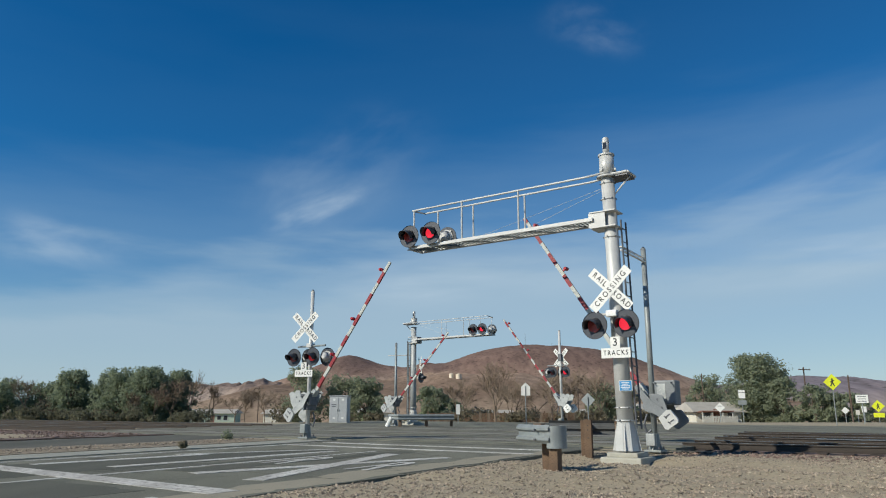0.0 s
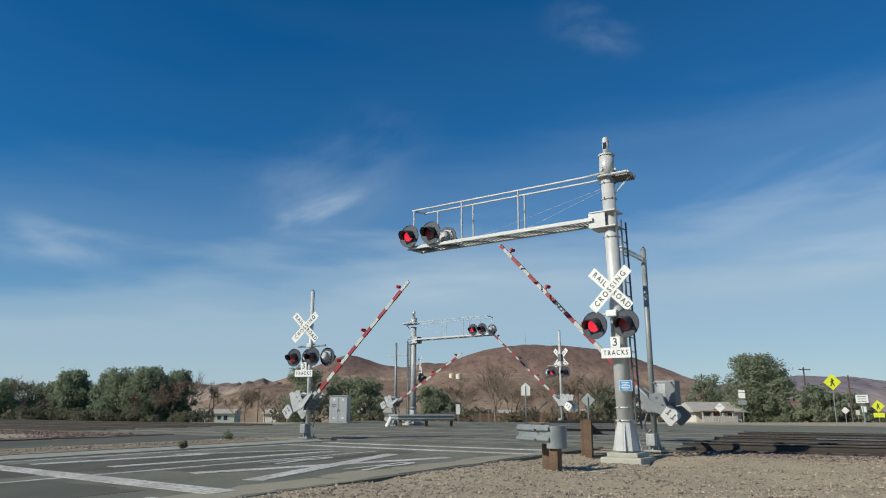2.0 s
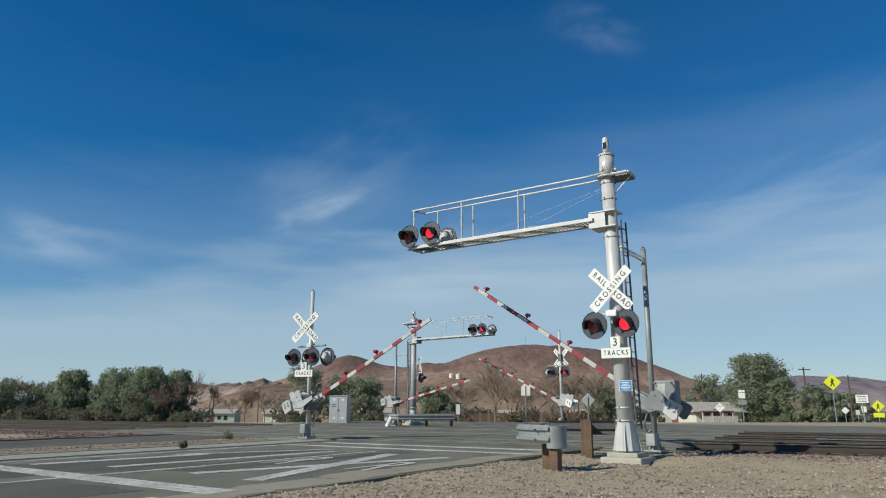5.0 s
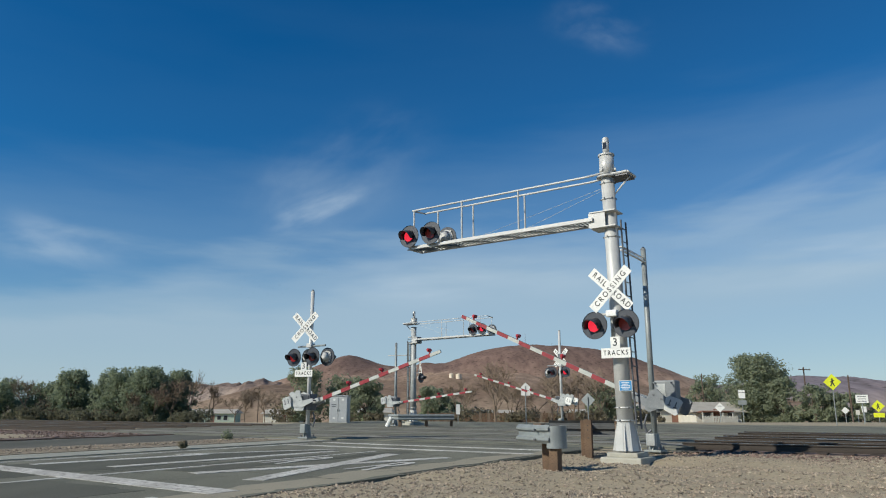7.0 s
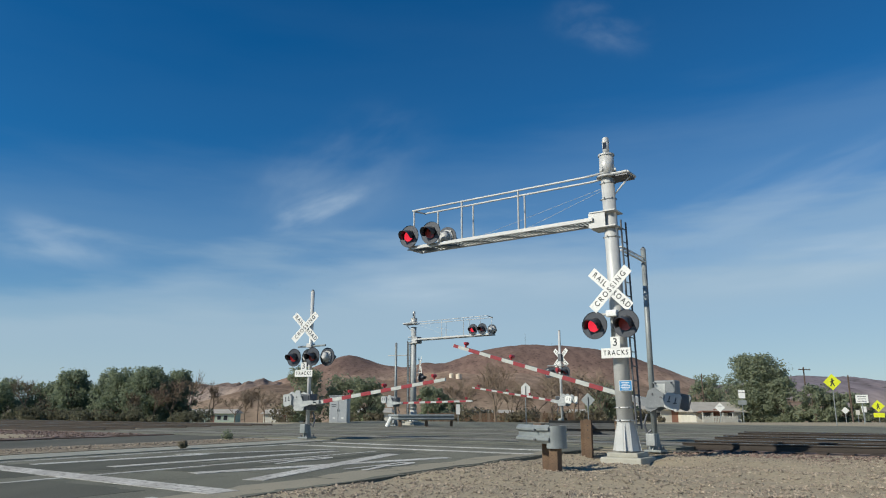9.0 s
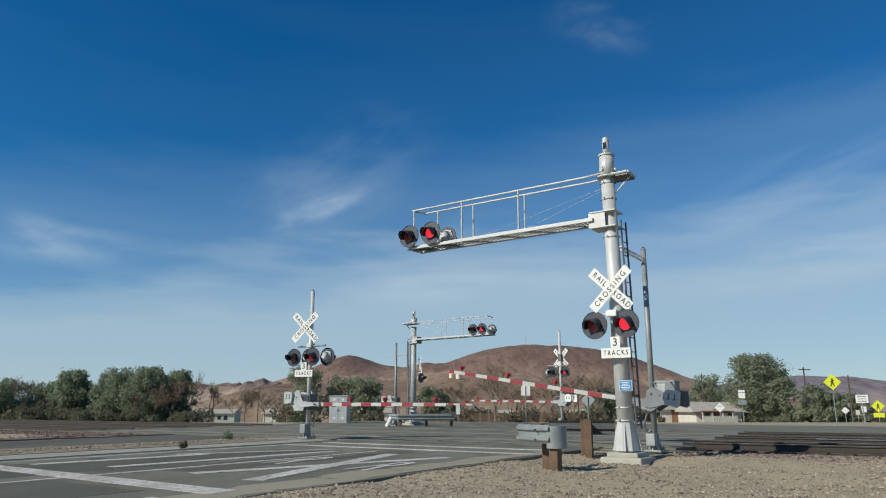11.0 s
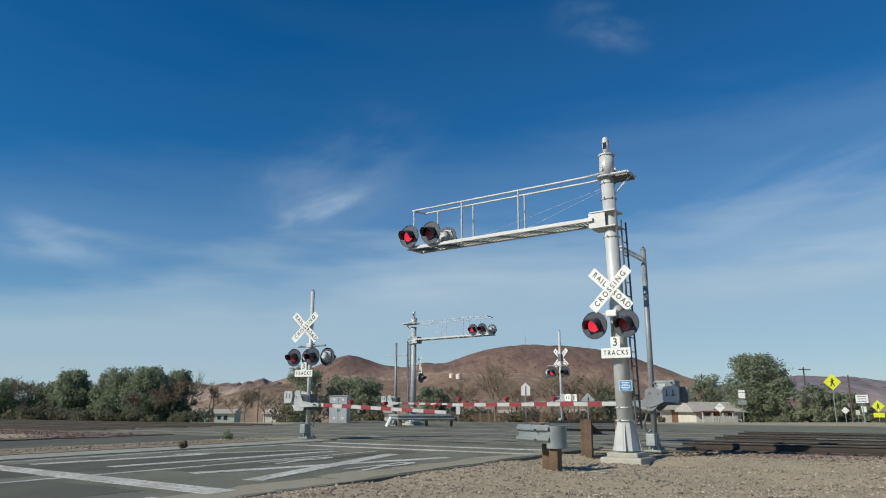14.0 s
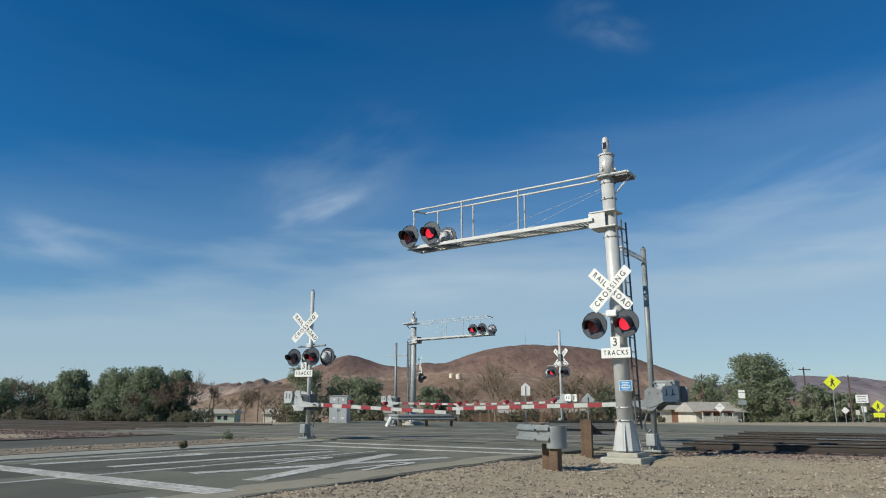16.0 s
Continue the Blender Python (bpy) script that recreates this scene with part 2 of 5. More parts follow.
def box(bm, sx, sy, sz, x=0, y=0, z=0, rx=0, ry=0, rz=0, bev=0.0):
    """A box centred at x, y with its middle at z."""
    r = bmesh.ops.create_cube(bm, size=1.0, matrix=pose(x, y, z, rx, ry, rz) @ Matrix.Diagonal((sx, sy, sz, 1)))
    if bev:
        es = list({e for v in r["verts"] for e in v.link_edges})
        bmesh.ops.bevel(bm, geom=es, offset=bev, segments=2, affect="EDGES", profile=0.5)
    return bm


def rod(bm, a, b, r1, r2=None, seg=10):
    """A round bar from a to b."""
    a, b = Vector(a), Vector(b)
    d = b - a
    q = d.to_track_quat("Z", "Y").to_matrix().to_4x4()
    bmesh.ops.create_cone(bm, cap_ends=True, segments=seg, radius1=r1, radius2=r1 if r2 is None else r2, depth=d.length,
                          matrix=Matrix.Translation((a + b) / 2) @ q)
    return bm


def slab(bm, pts, y0, y1):
    """A plate: an outline in x, z drawn out from y0 to y1."""
    f = [bm.verts.new((x, y0, z)) for x, z in pts]
    k = [bm.verts.new((x, y1, z)) for x, z in pts]
    bm.faces.new(f)
    bm.faces.new(k[::-1])
    for i in range(len(f)):
        j = (i + 1) % len(f)
        bm.faces.new((f[j], f[i], k[i], k[j]))
    bmesh.ops.recalc_face_normals(bm, faces=bm.faces)
    return bm


def plan(bm, pts, z0, z1):
    """A plate: an outline in x, y drawn up from z0 to z1."""
    f = [bm.verts.new((x, y, z1)) for x, y in pts]
    k = [bm.verts.new((x, y, z0)) for x, y in pts]
    bm.faces.new(f)
    bm.faces.new(k[::-1])
    for i in range(len(f)):
        j = (i + 1) % len(f)
        bm.faces.new((f[j], f[i], k[i], k[j]))
    bmesh.ops.recalc_face_normals(bm, faces=bm.faces)
    return bm


B = bmesh.new


def letters(text, size, m, parent, at, depth=0.004, narrow=1.0, space=1.0):
    """Raised lettering as a mesh, centred, in the x, z plane facing -y."""
    cu = bpy.data.curves.new("lettering", "FONT")
    cu.body, cu.size, cu.extrude, cu.align_x, cu.align_y = text, size, depth, "CENTER", "CENTER"
    cu.offset, cu.space_character = size * 0.012, space
    ob = bpy.data.objects.new("tmp", cu)
    me = bpy.data.meshes.new_from_object(ob)
    bpy.data.objects.remove(ob)
    me.materials.clear()
    me.materials.append(m)
    o = new("lettering", me)
    o.parent = parent
    o.matrix_basis = at @ pose(0, 0, 0, 90, 0, 0) @ Matrix.Diagonal((narrow, 1, 1, 1))
    return o


# road frame: s along the road, w across it to the right; the tracks run along w
RD = radians(31)
U, V = Vector((math.sin(RD), math.cos(RD), 0)), Vector((math.cos(RD), -math.sin(RD), 0))


def rw(s, w, z=0.0):
    p = U * s + V * w
    return Vector((p.x, p.y, z))


TRACKS = (20.8, 25.2, 29.6)


def ground_z(x, y):
    """Height of the earth: flat at the crossing, falling away beyond it, lumpy on the verge."""
    s, w = x * U.x + y * U.y, x * V.x + y * V.y
    far = max(0.0, y - 50)
    z = -0.05 - min(0.0200 * far, 6.0) * min(1.0, far / 25 + 0.2)
    if y < 70:
        verge = min(1.0, max(0.0, (w + 6.9) / 1.2)) * min(1.0, max(0.0, (18.0 - s) / 1.5))
        z += verge * (0.05 + 0.10 * noise.noise((x * 0.55, y * 0.55, 3.0)) + 0.035 * noise.noise((x * 2.3, y * 2.3, 8.0)))
        z -= verge * 0.05 + 0.12 * math.exp(-((x - 4.0) ** 2 + (y - 15.3) ** 2) / 1.0)
        z += 0.04 * math.exp(-((w + 6.2) / 0.5) ** 2) * min(1.0, max(0.0, (13.0 - s) / 3.0))
        left = min(1.0, max(0.0, (-23.0 - w) / 3.0)) * min(1.0, max(0.0, (18.0 - s) / 4))
        z += left * 0.12
        bed = min(1.0, max(0.0, (w + 5.0) / 1.0)) * min(1.0, max(0.0, (s - 18.7) / 0.9)) * min(1.0, max(0.0, (33.2 - s) / 0.8))
        z -= bed * 0.26
    return z


# ---- the large structure ----
def graded(lo, hi, fine_lo, fine_hi, step, grow):
    a = list(np.arange(fine_lo, fine_hi + 1e-6, step))
    d = step
    while a[-1] < hi:
        d *= grow
        a.append(a[-1] + d)
    d = step
    while a[0] > lo:
        d *= grow
        a.insert(0, a[0] - d)
    return a


def make_ground():
    xs, ys = graded(-4200, 4200, -12, 14, 0.22, 1.22), graded(-300, 4600, 5, 19, 0.2, 1.2)
    verts = [(x, y, ground_z(x, y)) for y in ys for x in xs]
    nx = len(xs)
    faces = [(j * nx + i, j * nx + i + 1, (j + 1) * nx + i + 1, (j + 1) * nx + i) for j in range(len(ys) - 1) for i in range(nx - 1)]
    me = bpy.data.meshes.new("ground")
    me.from_pydata(verts, [], faces)
    me.materials.append(SOIL)
    for p in me.polygons:
        p.use_smooth = True
    tagged(new("ground", me), "tan desert soil and gravel verge", "ground", kind="structure")


def strip(name, pts, z0, z1, m, label, cat, ragged=0.0):
    """A flat slab over an outline in road coordinates, its edge broken up when ragged."""
    out = []
    for i, (s, w) in enumerate(pts):
        s2, w2 = pts[(i + 1) % len(pts)]
        n = max(1, int(math.hypot(s2 - s, w2 - w) / 0.3)) if ragged else 1
        for k in range(n):
            a = k / n
            ss, ww = s + (s2 - s) * a, w + (w2 - w) * a
            j = ragged * noise.noise((ss * 0.8, ww * 0.8, 5.0)) + ragged * 0.5 * noise.noise((ss * 3, ww * 3, 2.0))
            p = rw(ss + j, ww + j)
            out.append((p.x, p.y))
    bm = plan(B(), out, z0, z1)
    return tagged(part(name, bm, m), label, cat, kind="structure")


def road_cracks():
    """Fine tar-filled cracks that wander over the asphalt, too many to count."""
    rng = random.Random(17)
    verts, faces = [], []
    for k in range(110):
        along = k % 3 == 0
        if k < 50:
            s, w, z = rng.uniform(4.5, 17.5), rng.uniform(-14.3, -6.8), 0.0045
        else:
            s, w, z = rng.uniform(18.8, 38), rng.uniform(-27, -5), 0.0165
        n, wd, turn = rng.randint(8, 30), rng.uniform(0.005, 0.020), rng.uniform(-0.2, 0.2)
        if z > 0.01:
            wd *= 3.5
        for i in range(n):
            j = 0.10 * noise.noise((s * 1.3, w * 1.3, k * 0.7))
            if along:
                s, w = s + 0.14, w + j + turn * 0.05
                a, b = rw(s, w - wd, z), rw(s, w + wd, z)
            else:
                s, w = s + j + turn * 0.05, w + 0.14
                a, b = rw(s - wd, w, z), rw(s + wd, w, z)
            if z < 0.01 and not (4 < s < 18.2 and -14.4 < w < -6.7):
                break
            verts += [tuple(a), tuple(b)]
            if i:
                q = len(verts)
                faces.append((q - 4, q - 3, q - 1, q - 2))
    me = bpy.data.meshes.new("road_cracks")
    me.from_pydata(verts, [], faces)
    me.materials.append(PATCH)
    tagged(new("road_cracks", me), "thin dark tar-filled cracks in the asphalt", "cracks", kind="stuff")


def make_roads():
    strip("road", [(-12, -6.5), (18.6, -6.3), (18.6, -14.62), (-12, -14.62)], -0.25, 0.0, ASPH, "worn grey asphalt road with cracked edge", "road", 0.16)
    strip("road", [(-40, -18.4), (18.6, -18.4), (18.6, -23.0), (-40, -22.6)], -0.25, 0.0, PATCH, "dark asphalt carriageway beside the island", "road", 0.1)
    strip("road", [(18.6, -4.4), (18.6, -30.0), (46, -34.0), (46, 14.0), (34, 14.0), (32.6, -4.4)], -0.25, 0.012, ASPH, "broad asphalt apron over the railway crossing", "road", 0.2)
    strip("road", [(38, 14.0), (46, 14.0), (46, 130.0), (38, 130.0)], -0.25, 0.008, ASPH, "asphalt street running along the railway", "road", 0.1)
    strip("pavement", [(-40, -14.66), (17.9, -14.66), (17.9, -18.36), (-40, -18.36)], -0.25, 0.018, KERB, "raised traffic island with dusty concrete kerb", "pavement", 0.03)
    strip("pavement", [(-40, -15.9), (17.3, -15.9), (17.3, -18.2), (-40, -18.2)], 0.018, 0.03, DIRT, "dirt filling of the traffic island", "pavement", 0.12)

    strip("ballast_field", [(5.0, -23.4), (18.4, -23.6), (18.4, -120.0), (5.0, -120.0)], -0.2, 0.018, BALL, "reddish ballast spread beside the tracks", "ground", 0.7)

    count = []

    def mark(pts, m=PAINT):
        count.append(1)
        strip("road_marking", pts, 0.0, 0.004 + 0.0003 * len(count), m, "worn white road paint line on asphalt", "road marking", 0.0)

    def line(s0, w0, s1, w1, wd):
        d = Vector((s1 - s0, w1 - w0)).normalized() * wd / 2
        mark([(s0 - d.y, w0 + d.x), (s1 - d.y, w1 + d.x), (s1 + d.y, w1 - d.x), (s0 + d.y, w0 - d.x)])
    line(-12, -14.2, 16.4, -14.2, 0.16)
    line(-12, -10.60, 14.0, -10.25, 0.13)
    line(-12, -7.2, 5.6, -7.2, 0.12)
    line(16.75, -14.1, 16.45, -6.7, 0.32)
    line(15.3, -14.1, 14.95, -6.7, 0.32)
    line(7.0, -13.9, 6.35, -6.9, 0.46)
    # railroad warning marks: a long cross and letters each side
    line(7.6, -7.7, 13.4, -9.35, 0.34)
    line(7.9, -9.3, 13.0, -7.7, 0.34)
    line(8.0, -11.5, 13.6, -11.1, 0.30)
    line(7.6, -13.2, 11.2, -12.8, 0.28)
    line(10.8, -13.3, 14.2, -11.6, 0.22)
    for s, w in ((9.6, -7.55), (9.9, -9.75)):
        holder = tagged(new("road_marking"), "worn white painted letter on asphalt", "road marking", kind="structure")
        p = rw(s, w, 0.0065)
        holder.matrix_basis = pose(p.x, p.y, p.z, 0, 0, -31)
        letters("R", 1.0, PAINT, holder, pose(0, 0.9, 0, -90, 0, 0) @ Matrix.Diagonal((0.9, 1, 2.6, 1)), 0.002)
    # thin dark strip painted in for the shaded drop of the asphalt edge
    strip("road_edge", [(9.5, -6.56), (17.6, -6.42), (17.6, -6.35), (9.5, -6.46)], -0.2, 0.006, PATCH, "broken asphalt edge above the gravel, its shaded drop put in as a dark strip", "road edge", 0.16)
    strip("road_shoulder", [(4.0, -7.1), (8.0, -7.3), (12.0, -7.25), (16.3, -6.95), (16.3, -6.5), (4.0, -6.5)], 0.0, 0.002, TANDUST, "tan dust blown over the road edge", "road shoulder", 0.28)
    strip("road_patch", [(4.0, -13.9), (7.5, -13.85), (7.4, -13.5), (14.0, -12.2), (13.8, -11.3), (4.0, -10.9)], 0.0, 0.003, LANE, "darker worn wheel lane on the asphalt", "road patch", 0.25)
    road_cracks()
    strip("road_patch", [(-2.0, -10.3), (6.1, -10.2), (6.0, -7.9), (-2.0, -7.8)], 0.0, 0.003, LANE, "darker worn wheel lane on the asphalt", "road patch", 0.25)
    strip("road_patch", [(8.0, -10.1), (14.4, -9.8), (14.4, -9.3), (8.0, -9.5)], 0.0, 0.003, LANE, "darker worn wheel lane on the asphalt", "road patch", 0.2)
    strip("road_patch", [(7.2, -10.9), (12.6, -10.7), (12.4, -10.3), (8.0, -10.35)], 0.0, 0.0024, LANE, "darker worn wheel lane on the asphalt", "road patch", 0.25)
    # tar-sealed cracks and tyre streaks near the rails
    for s, w0, w1, wd in ((17.7, -13.5, -3.5, 0.25), (18.4, -12, -8, 0.4), (23.0, -18, -9, 0.5), (27.5, -22, -8, 0.45), (32.6, -26, -9, 0.5), (13.2, -13.0, -11.5, 0.2), (8.9, -13.8, -9.0, 0.35)):
        z = 0.012 if s > 18.6 else 0.0
        strip("road_patch", [(s, w0), (s + wd, w0), (s + wd * 1.2, w1), (s + 0.1, w1)], z, z + 0.004, PATCH, "dark tar patch on the asphalt", "road patch", 0.12)


def make_tracks():
    rng = random.Random(4)
    for s in TRACKS:
        for side, w0, w1 in (("east", -4.6, 110.0), ("west", -150.0, -29.5)):
            tr = tagged(new("railway_track"), "brown railway track on reddish ballast", "railway track", kind="structure")
            tr.matrix_basis = Matrix.Translation(rw(s, 0, -0.26 if side == "west" else -0.27)) @ pose(0, 0, 0, 0, 0, -31)
            bm = B()
            prof = [(-2.6, -0.08), (-1.45, 0.16), (1.45, 0.16), (2.6, -0.08)]
            n = 60
            rings = [[bm.verts.new((w0 + (w1 - w0) * i / n, y, z + (0.03 * noise.noise((i * 1.7, y * 3, s)) if abs(y) < 2 else 0))) for y, z in prof] for i in range(n + 1)]
            for a, b in zip(rings, rings[1:]):
                for k in range(3):
                    bm.faces.new((a[k], b[k], b[k + 1], a[k + 1]))
            bm.faces.new(rings[0])
            bm.faces.new(rings[-1])
            bmesh.ops.recalc_face_normals(bm, faces=bm.faces)
            part("ballast", bm, BALL, tr)
            # sleepers: the stretch beside the crossing one by one, the rest joined
            tie = mesh_of(box(B(), 0.23, 2.6, 0.17, bev=0.0), "sleeper", TIE)
            near = 40 if w0 < -100 else 60
            bmf = B()
            k, w = 0, (w1 if w0 < -100 else w0)
            sgn = -1 if w0 < -100 else 1
            while w0 - 0.1 <= w <= w1 + 0.1:
                at = pose(w, rng.uniform(-0.03, 0.03), 0.115 + rng.uniform(0, 0.012), 0, 0, rng.uniform(-1, 1))
                if k < near:
                    o = new("sleeper", tie)
                    o.parent, o.matrix_basis = tr, at
                else:
                    bmesh.ops.create_cube(bmf, size=1.0, matrix=at @ Matrix.Diagonal((0.23, 2.6, 0.17, 1))) if k < 150 else None
                w += sgn * 0.55
                k += 1
            part("sleepers", bmf, TIE, tr)["kind"] = "stuff"
            rl = [(-0.07, 0.205), (0.07, 0.205), (0.07, 0.217), (0.012, 0.24), (0.012, 0.33), (0.036, 0.345), (0.036, 0.375), (-0.036, 0.375), (-0.036, 0.345), (-0.012, 0.33), (-0.012, 0.24), (-0.07, 0.217)]
            for g in (-0.755, 0.755):
                bm = B()
                a = [bm.verts.new((w0, g + y, z)) for y, z in rl]
                b = [bm.verts.new((w1, g + y, z)) for y, z in rl]
                for i in range(len(rl)):
                    bm.faces.new((a[i], a[i - 1], b[i - 1], b[i]))
                bm.faces.new(a)
                bm.faces.new(b)
                bmesh.ops.recalc_face_normals(bm, faces=bm.faces)
                r = part("rail", bm, RUST, tr)
                part("running_surface", box(B(), w1 - w0, 0.05, 0.004, (w0 + w1) / 2, g, 0.378), RAILTOP, r, "polished steel running surface")
                # polished strip added on part of this rail to place its glint
                if side == "east" and s == TRACKS[1] and g < 0:
                    part("polished_flank", box(B(), 60.0, 0.004, 0.030, 28.3, g - 0.039, 0.360), RAILTOP, r, "polished strip added for the glint on the rail head")
        for g in (-0.755, 0.755):
            p = rw(s, -17.0)
            tagged(part("crossing_rail", box(B(), 25.0, 0.07, 0.06, 0, g, 0, bev=0.0), RUST, None, "", Matrix.Translation((p.x, p.y, 0.0)) @ pose(0, 0, 0, 0, 0, -31)),
                   "steel rail sunk in the crossing surface", "rail", "crossing rails", "structure")
        # level crossing panels with the rails sunk in them
        for i in range(9):
            w = -29.3 + i * 2.75
            for g, wd in ((-1.22, 0.75), (0.0, 1.3), (1.22, 0.75)):
                p = rw(s, w + 1.5)
                tagged(part("crossing_panel", box(B(), 2.72, wd, 0.12, 0, g, 0, bev=0.012), (DUSTY if g == 0.0 else ASPH), None, "", Matrix.Translation((p.x, p.y, -0.035)) @ pose(0, 0, 0, 0, 0, -31)),
                       "dusty grey level crossing panel between rails", "crossing panel", "crossing panels", "structure")


def mounds(name, y0, y1, x0, x1, nx, ny, height, m, label):
    """A slope of hills as a height field."""
    verts, faces = [], []
    for j in range(ny + 1):
        y = y0 + (y1 - y0) * j / ny
        for i in range(nx + 1):
            x = x0 + (x1 - x0) * i / nx
            verts.append((x, y, height(x, y)))
    for j in range(ny):
        for i in range(nx):
            a = j * (nx + 1) + i
            faces.append((a, a + 1, a + nx + 2, a + nx + 1))
    me = bpy.data.meshes.new(name)
    me.from_pydata(verts, [], faces)
    me.materials.append(m)
    for p in me.polygons:
        p.use_smooth = True
    return tagged(new(name, me), label, "hill", kind="structure")


def bump(x, c, wl_, wr, p=2.0):
    u = (x - c) / (wl_ if x < c else wr)
    return math.exp(-abs(u) ** p)


def gully(x, y, k, seed):
    return noise.fractal((x * k, y * k * 0.4, seed), 1.0, 2.0, 5)


def smooth(x, a, b):
    t = min(1.0, max(0.0, (x - a) / (b - a)))
    return t * t * (3 - 2 * t)


def make_hills():
    def big(x, y):
        v = 1 - ((y - 1500) / 420) ** 2
        v = max(0.0, v)
        body = 80 * smooth(x, -570, -180) * (1 - smooth(x, 340, 650))
        h = body + 56 * bump(x, 165, 150, 260, 2.4) + 34 * bump(x, -188, 80, 82, 1.5) + 9 * bump(x, -38, 22, 26, 1.8) + 16 * bump(x, -430, 120, 90, 2)
        r = h + 3 * gully(x, y, 0.012, 1.0) + 2.0 * gully(x, y, 0.045, 4.0)
        return -9 + (v ** 0.8) * r
    mounds("hill", 1080, 1560, -720, 760, 220, 70, big, HILL, "red-brown bare desert hills behind the town")

    def bench(x, y):
        t = min(1.0, max(0.0, (y - 330) / 260))
        edge = min(1.0, max(0.0, (x + 215) / 95)) * min(1.0, max(0.0, (330 - x) / 160))
        ridge = 30 + 5 * noise.noise((x * 0.02, 1.0, 2.0)) + 3 * bump(x, -60, 60, 60)
        return -8 + edge * (t ** 0.7) * (ridge + 4.0 * gully(x, y, 0.03, 7.0)) + 2.0 * gully(x, y, 0.02, 3.0) * t + 8 * bump(x, 14, 32, 70) * bump(y, 490, 70, 200) + 2.5 * gully(x, y, 0.08, 5.0) * bump(x, 14, 60, 90) * t
    mounds("hill", 320, 620, -420, 520, 170, 60, bench, BENCH, "brown scrub-covered bench below the hills")

    def lowleft(x, y):
        t = max(0.0, 1 - ((y - 900) / 160) ** 2)
        return -8 + t ** 0.8 * (38 * bump(x, -225, 75, 90) + 24 * bump(x, -330, 90, 60) + 7 * gully(x, y, 0.03, 6.0) + 4 * gully(x, y, 0.08, 9.0))
    mounds("hill", 740, 960, -480, 60, 240, 60, lowleft, PALE, "pale eroded badland slope")

    def ridge(x, y):
        t = max(0.0, 1 - ((y - 3600) / 900) ** 2)
        h = 150 * bump(x, 2500, 800, 1500, 2) + 45 * bump(x, 1750, 250, 300, 2) + 85 * bump(x, 1350, 700, 500, 2) + 60 * bump(x, -1000, 1500, 1800, 2)
        return -12 + t ** 0.8 * (h + 16 * gully(x, y, 0.004, 9.0) + 7 * gully(x, y, 0.015, 2.0))
    mounds("hill", 2700, 3650, -2600, 3300, 260, 40, ridge, RIDGE, "distant hazy mauve mountain range")
    # tanks and masts on the slopes
    for x, r, h in ((5.6, 1.5, 2.0), (10.4, 1.9, 2.5)):
        bm = rod(B(), (0, 0, -4), (0, 0, h), r, r, 20)
        rod(bm, (0, 0, h), (0, 0, h + 0.5), r, 0.2, 20)
        tagged(part("water_tank", bm, TANK, None, "", Matrix.Translation((x, 480, bench(x, 480) + 0.6))), "cream painted water tank on the hillside", "water tank", "hill tanks")
    for x, h in ((171, 38), (226, 14), (218, 9)):
        bm = rod(B(), (0, 0, -12), (0, 0, h), 0.5, 0.25, 6)
        tagged(part("radio_mast", bm, DKSTEEL, None, "", Matrix.Translation((x, 1480, 118))), "thin radio mast on the hilltop", "radio mast", "hilltop masts")


make_ground()
make_roads()
make_tracks()
make_hills()


# ---- railway signals ----
BULBS = {"near_left": [], "near_right": [], "far_left": [], "far_right": []}
ARMS = {}


def disc(bm, r, y0, y1, seg=28, r2=None, x=0, z=0):
    return rod(bm, (x, y0, z), (x, y1, z), r, r2, seg)


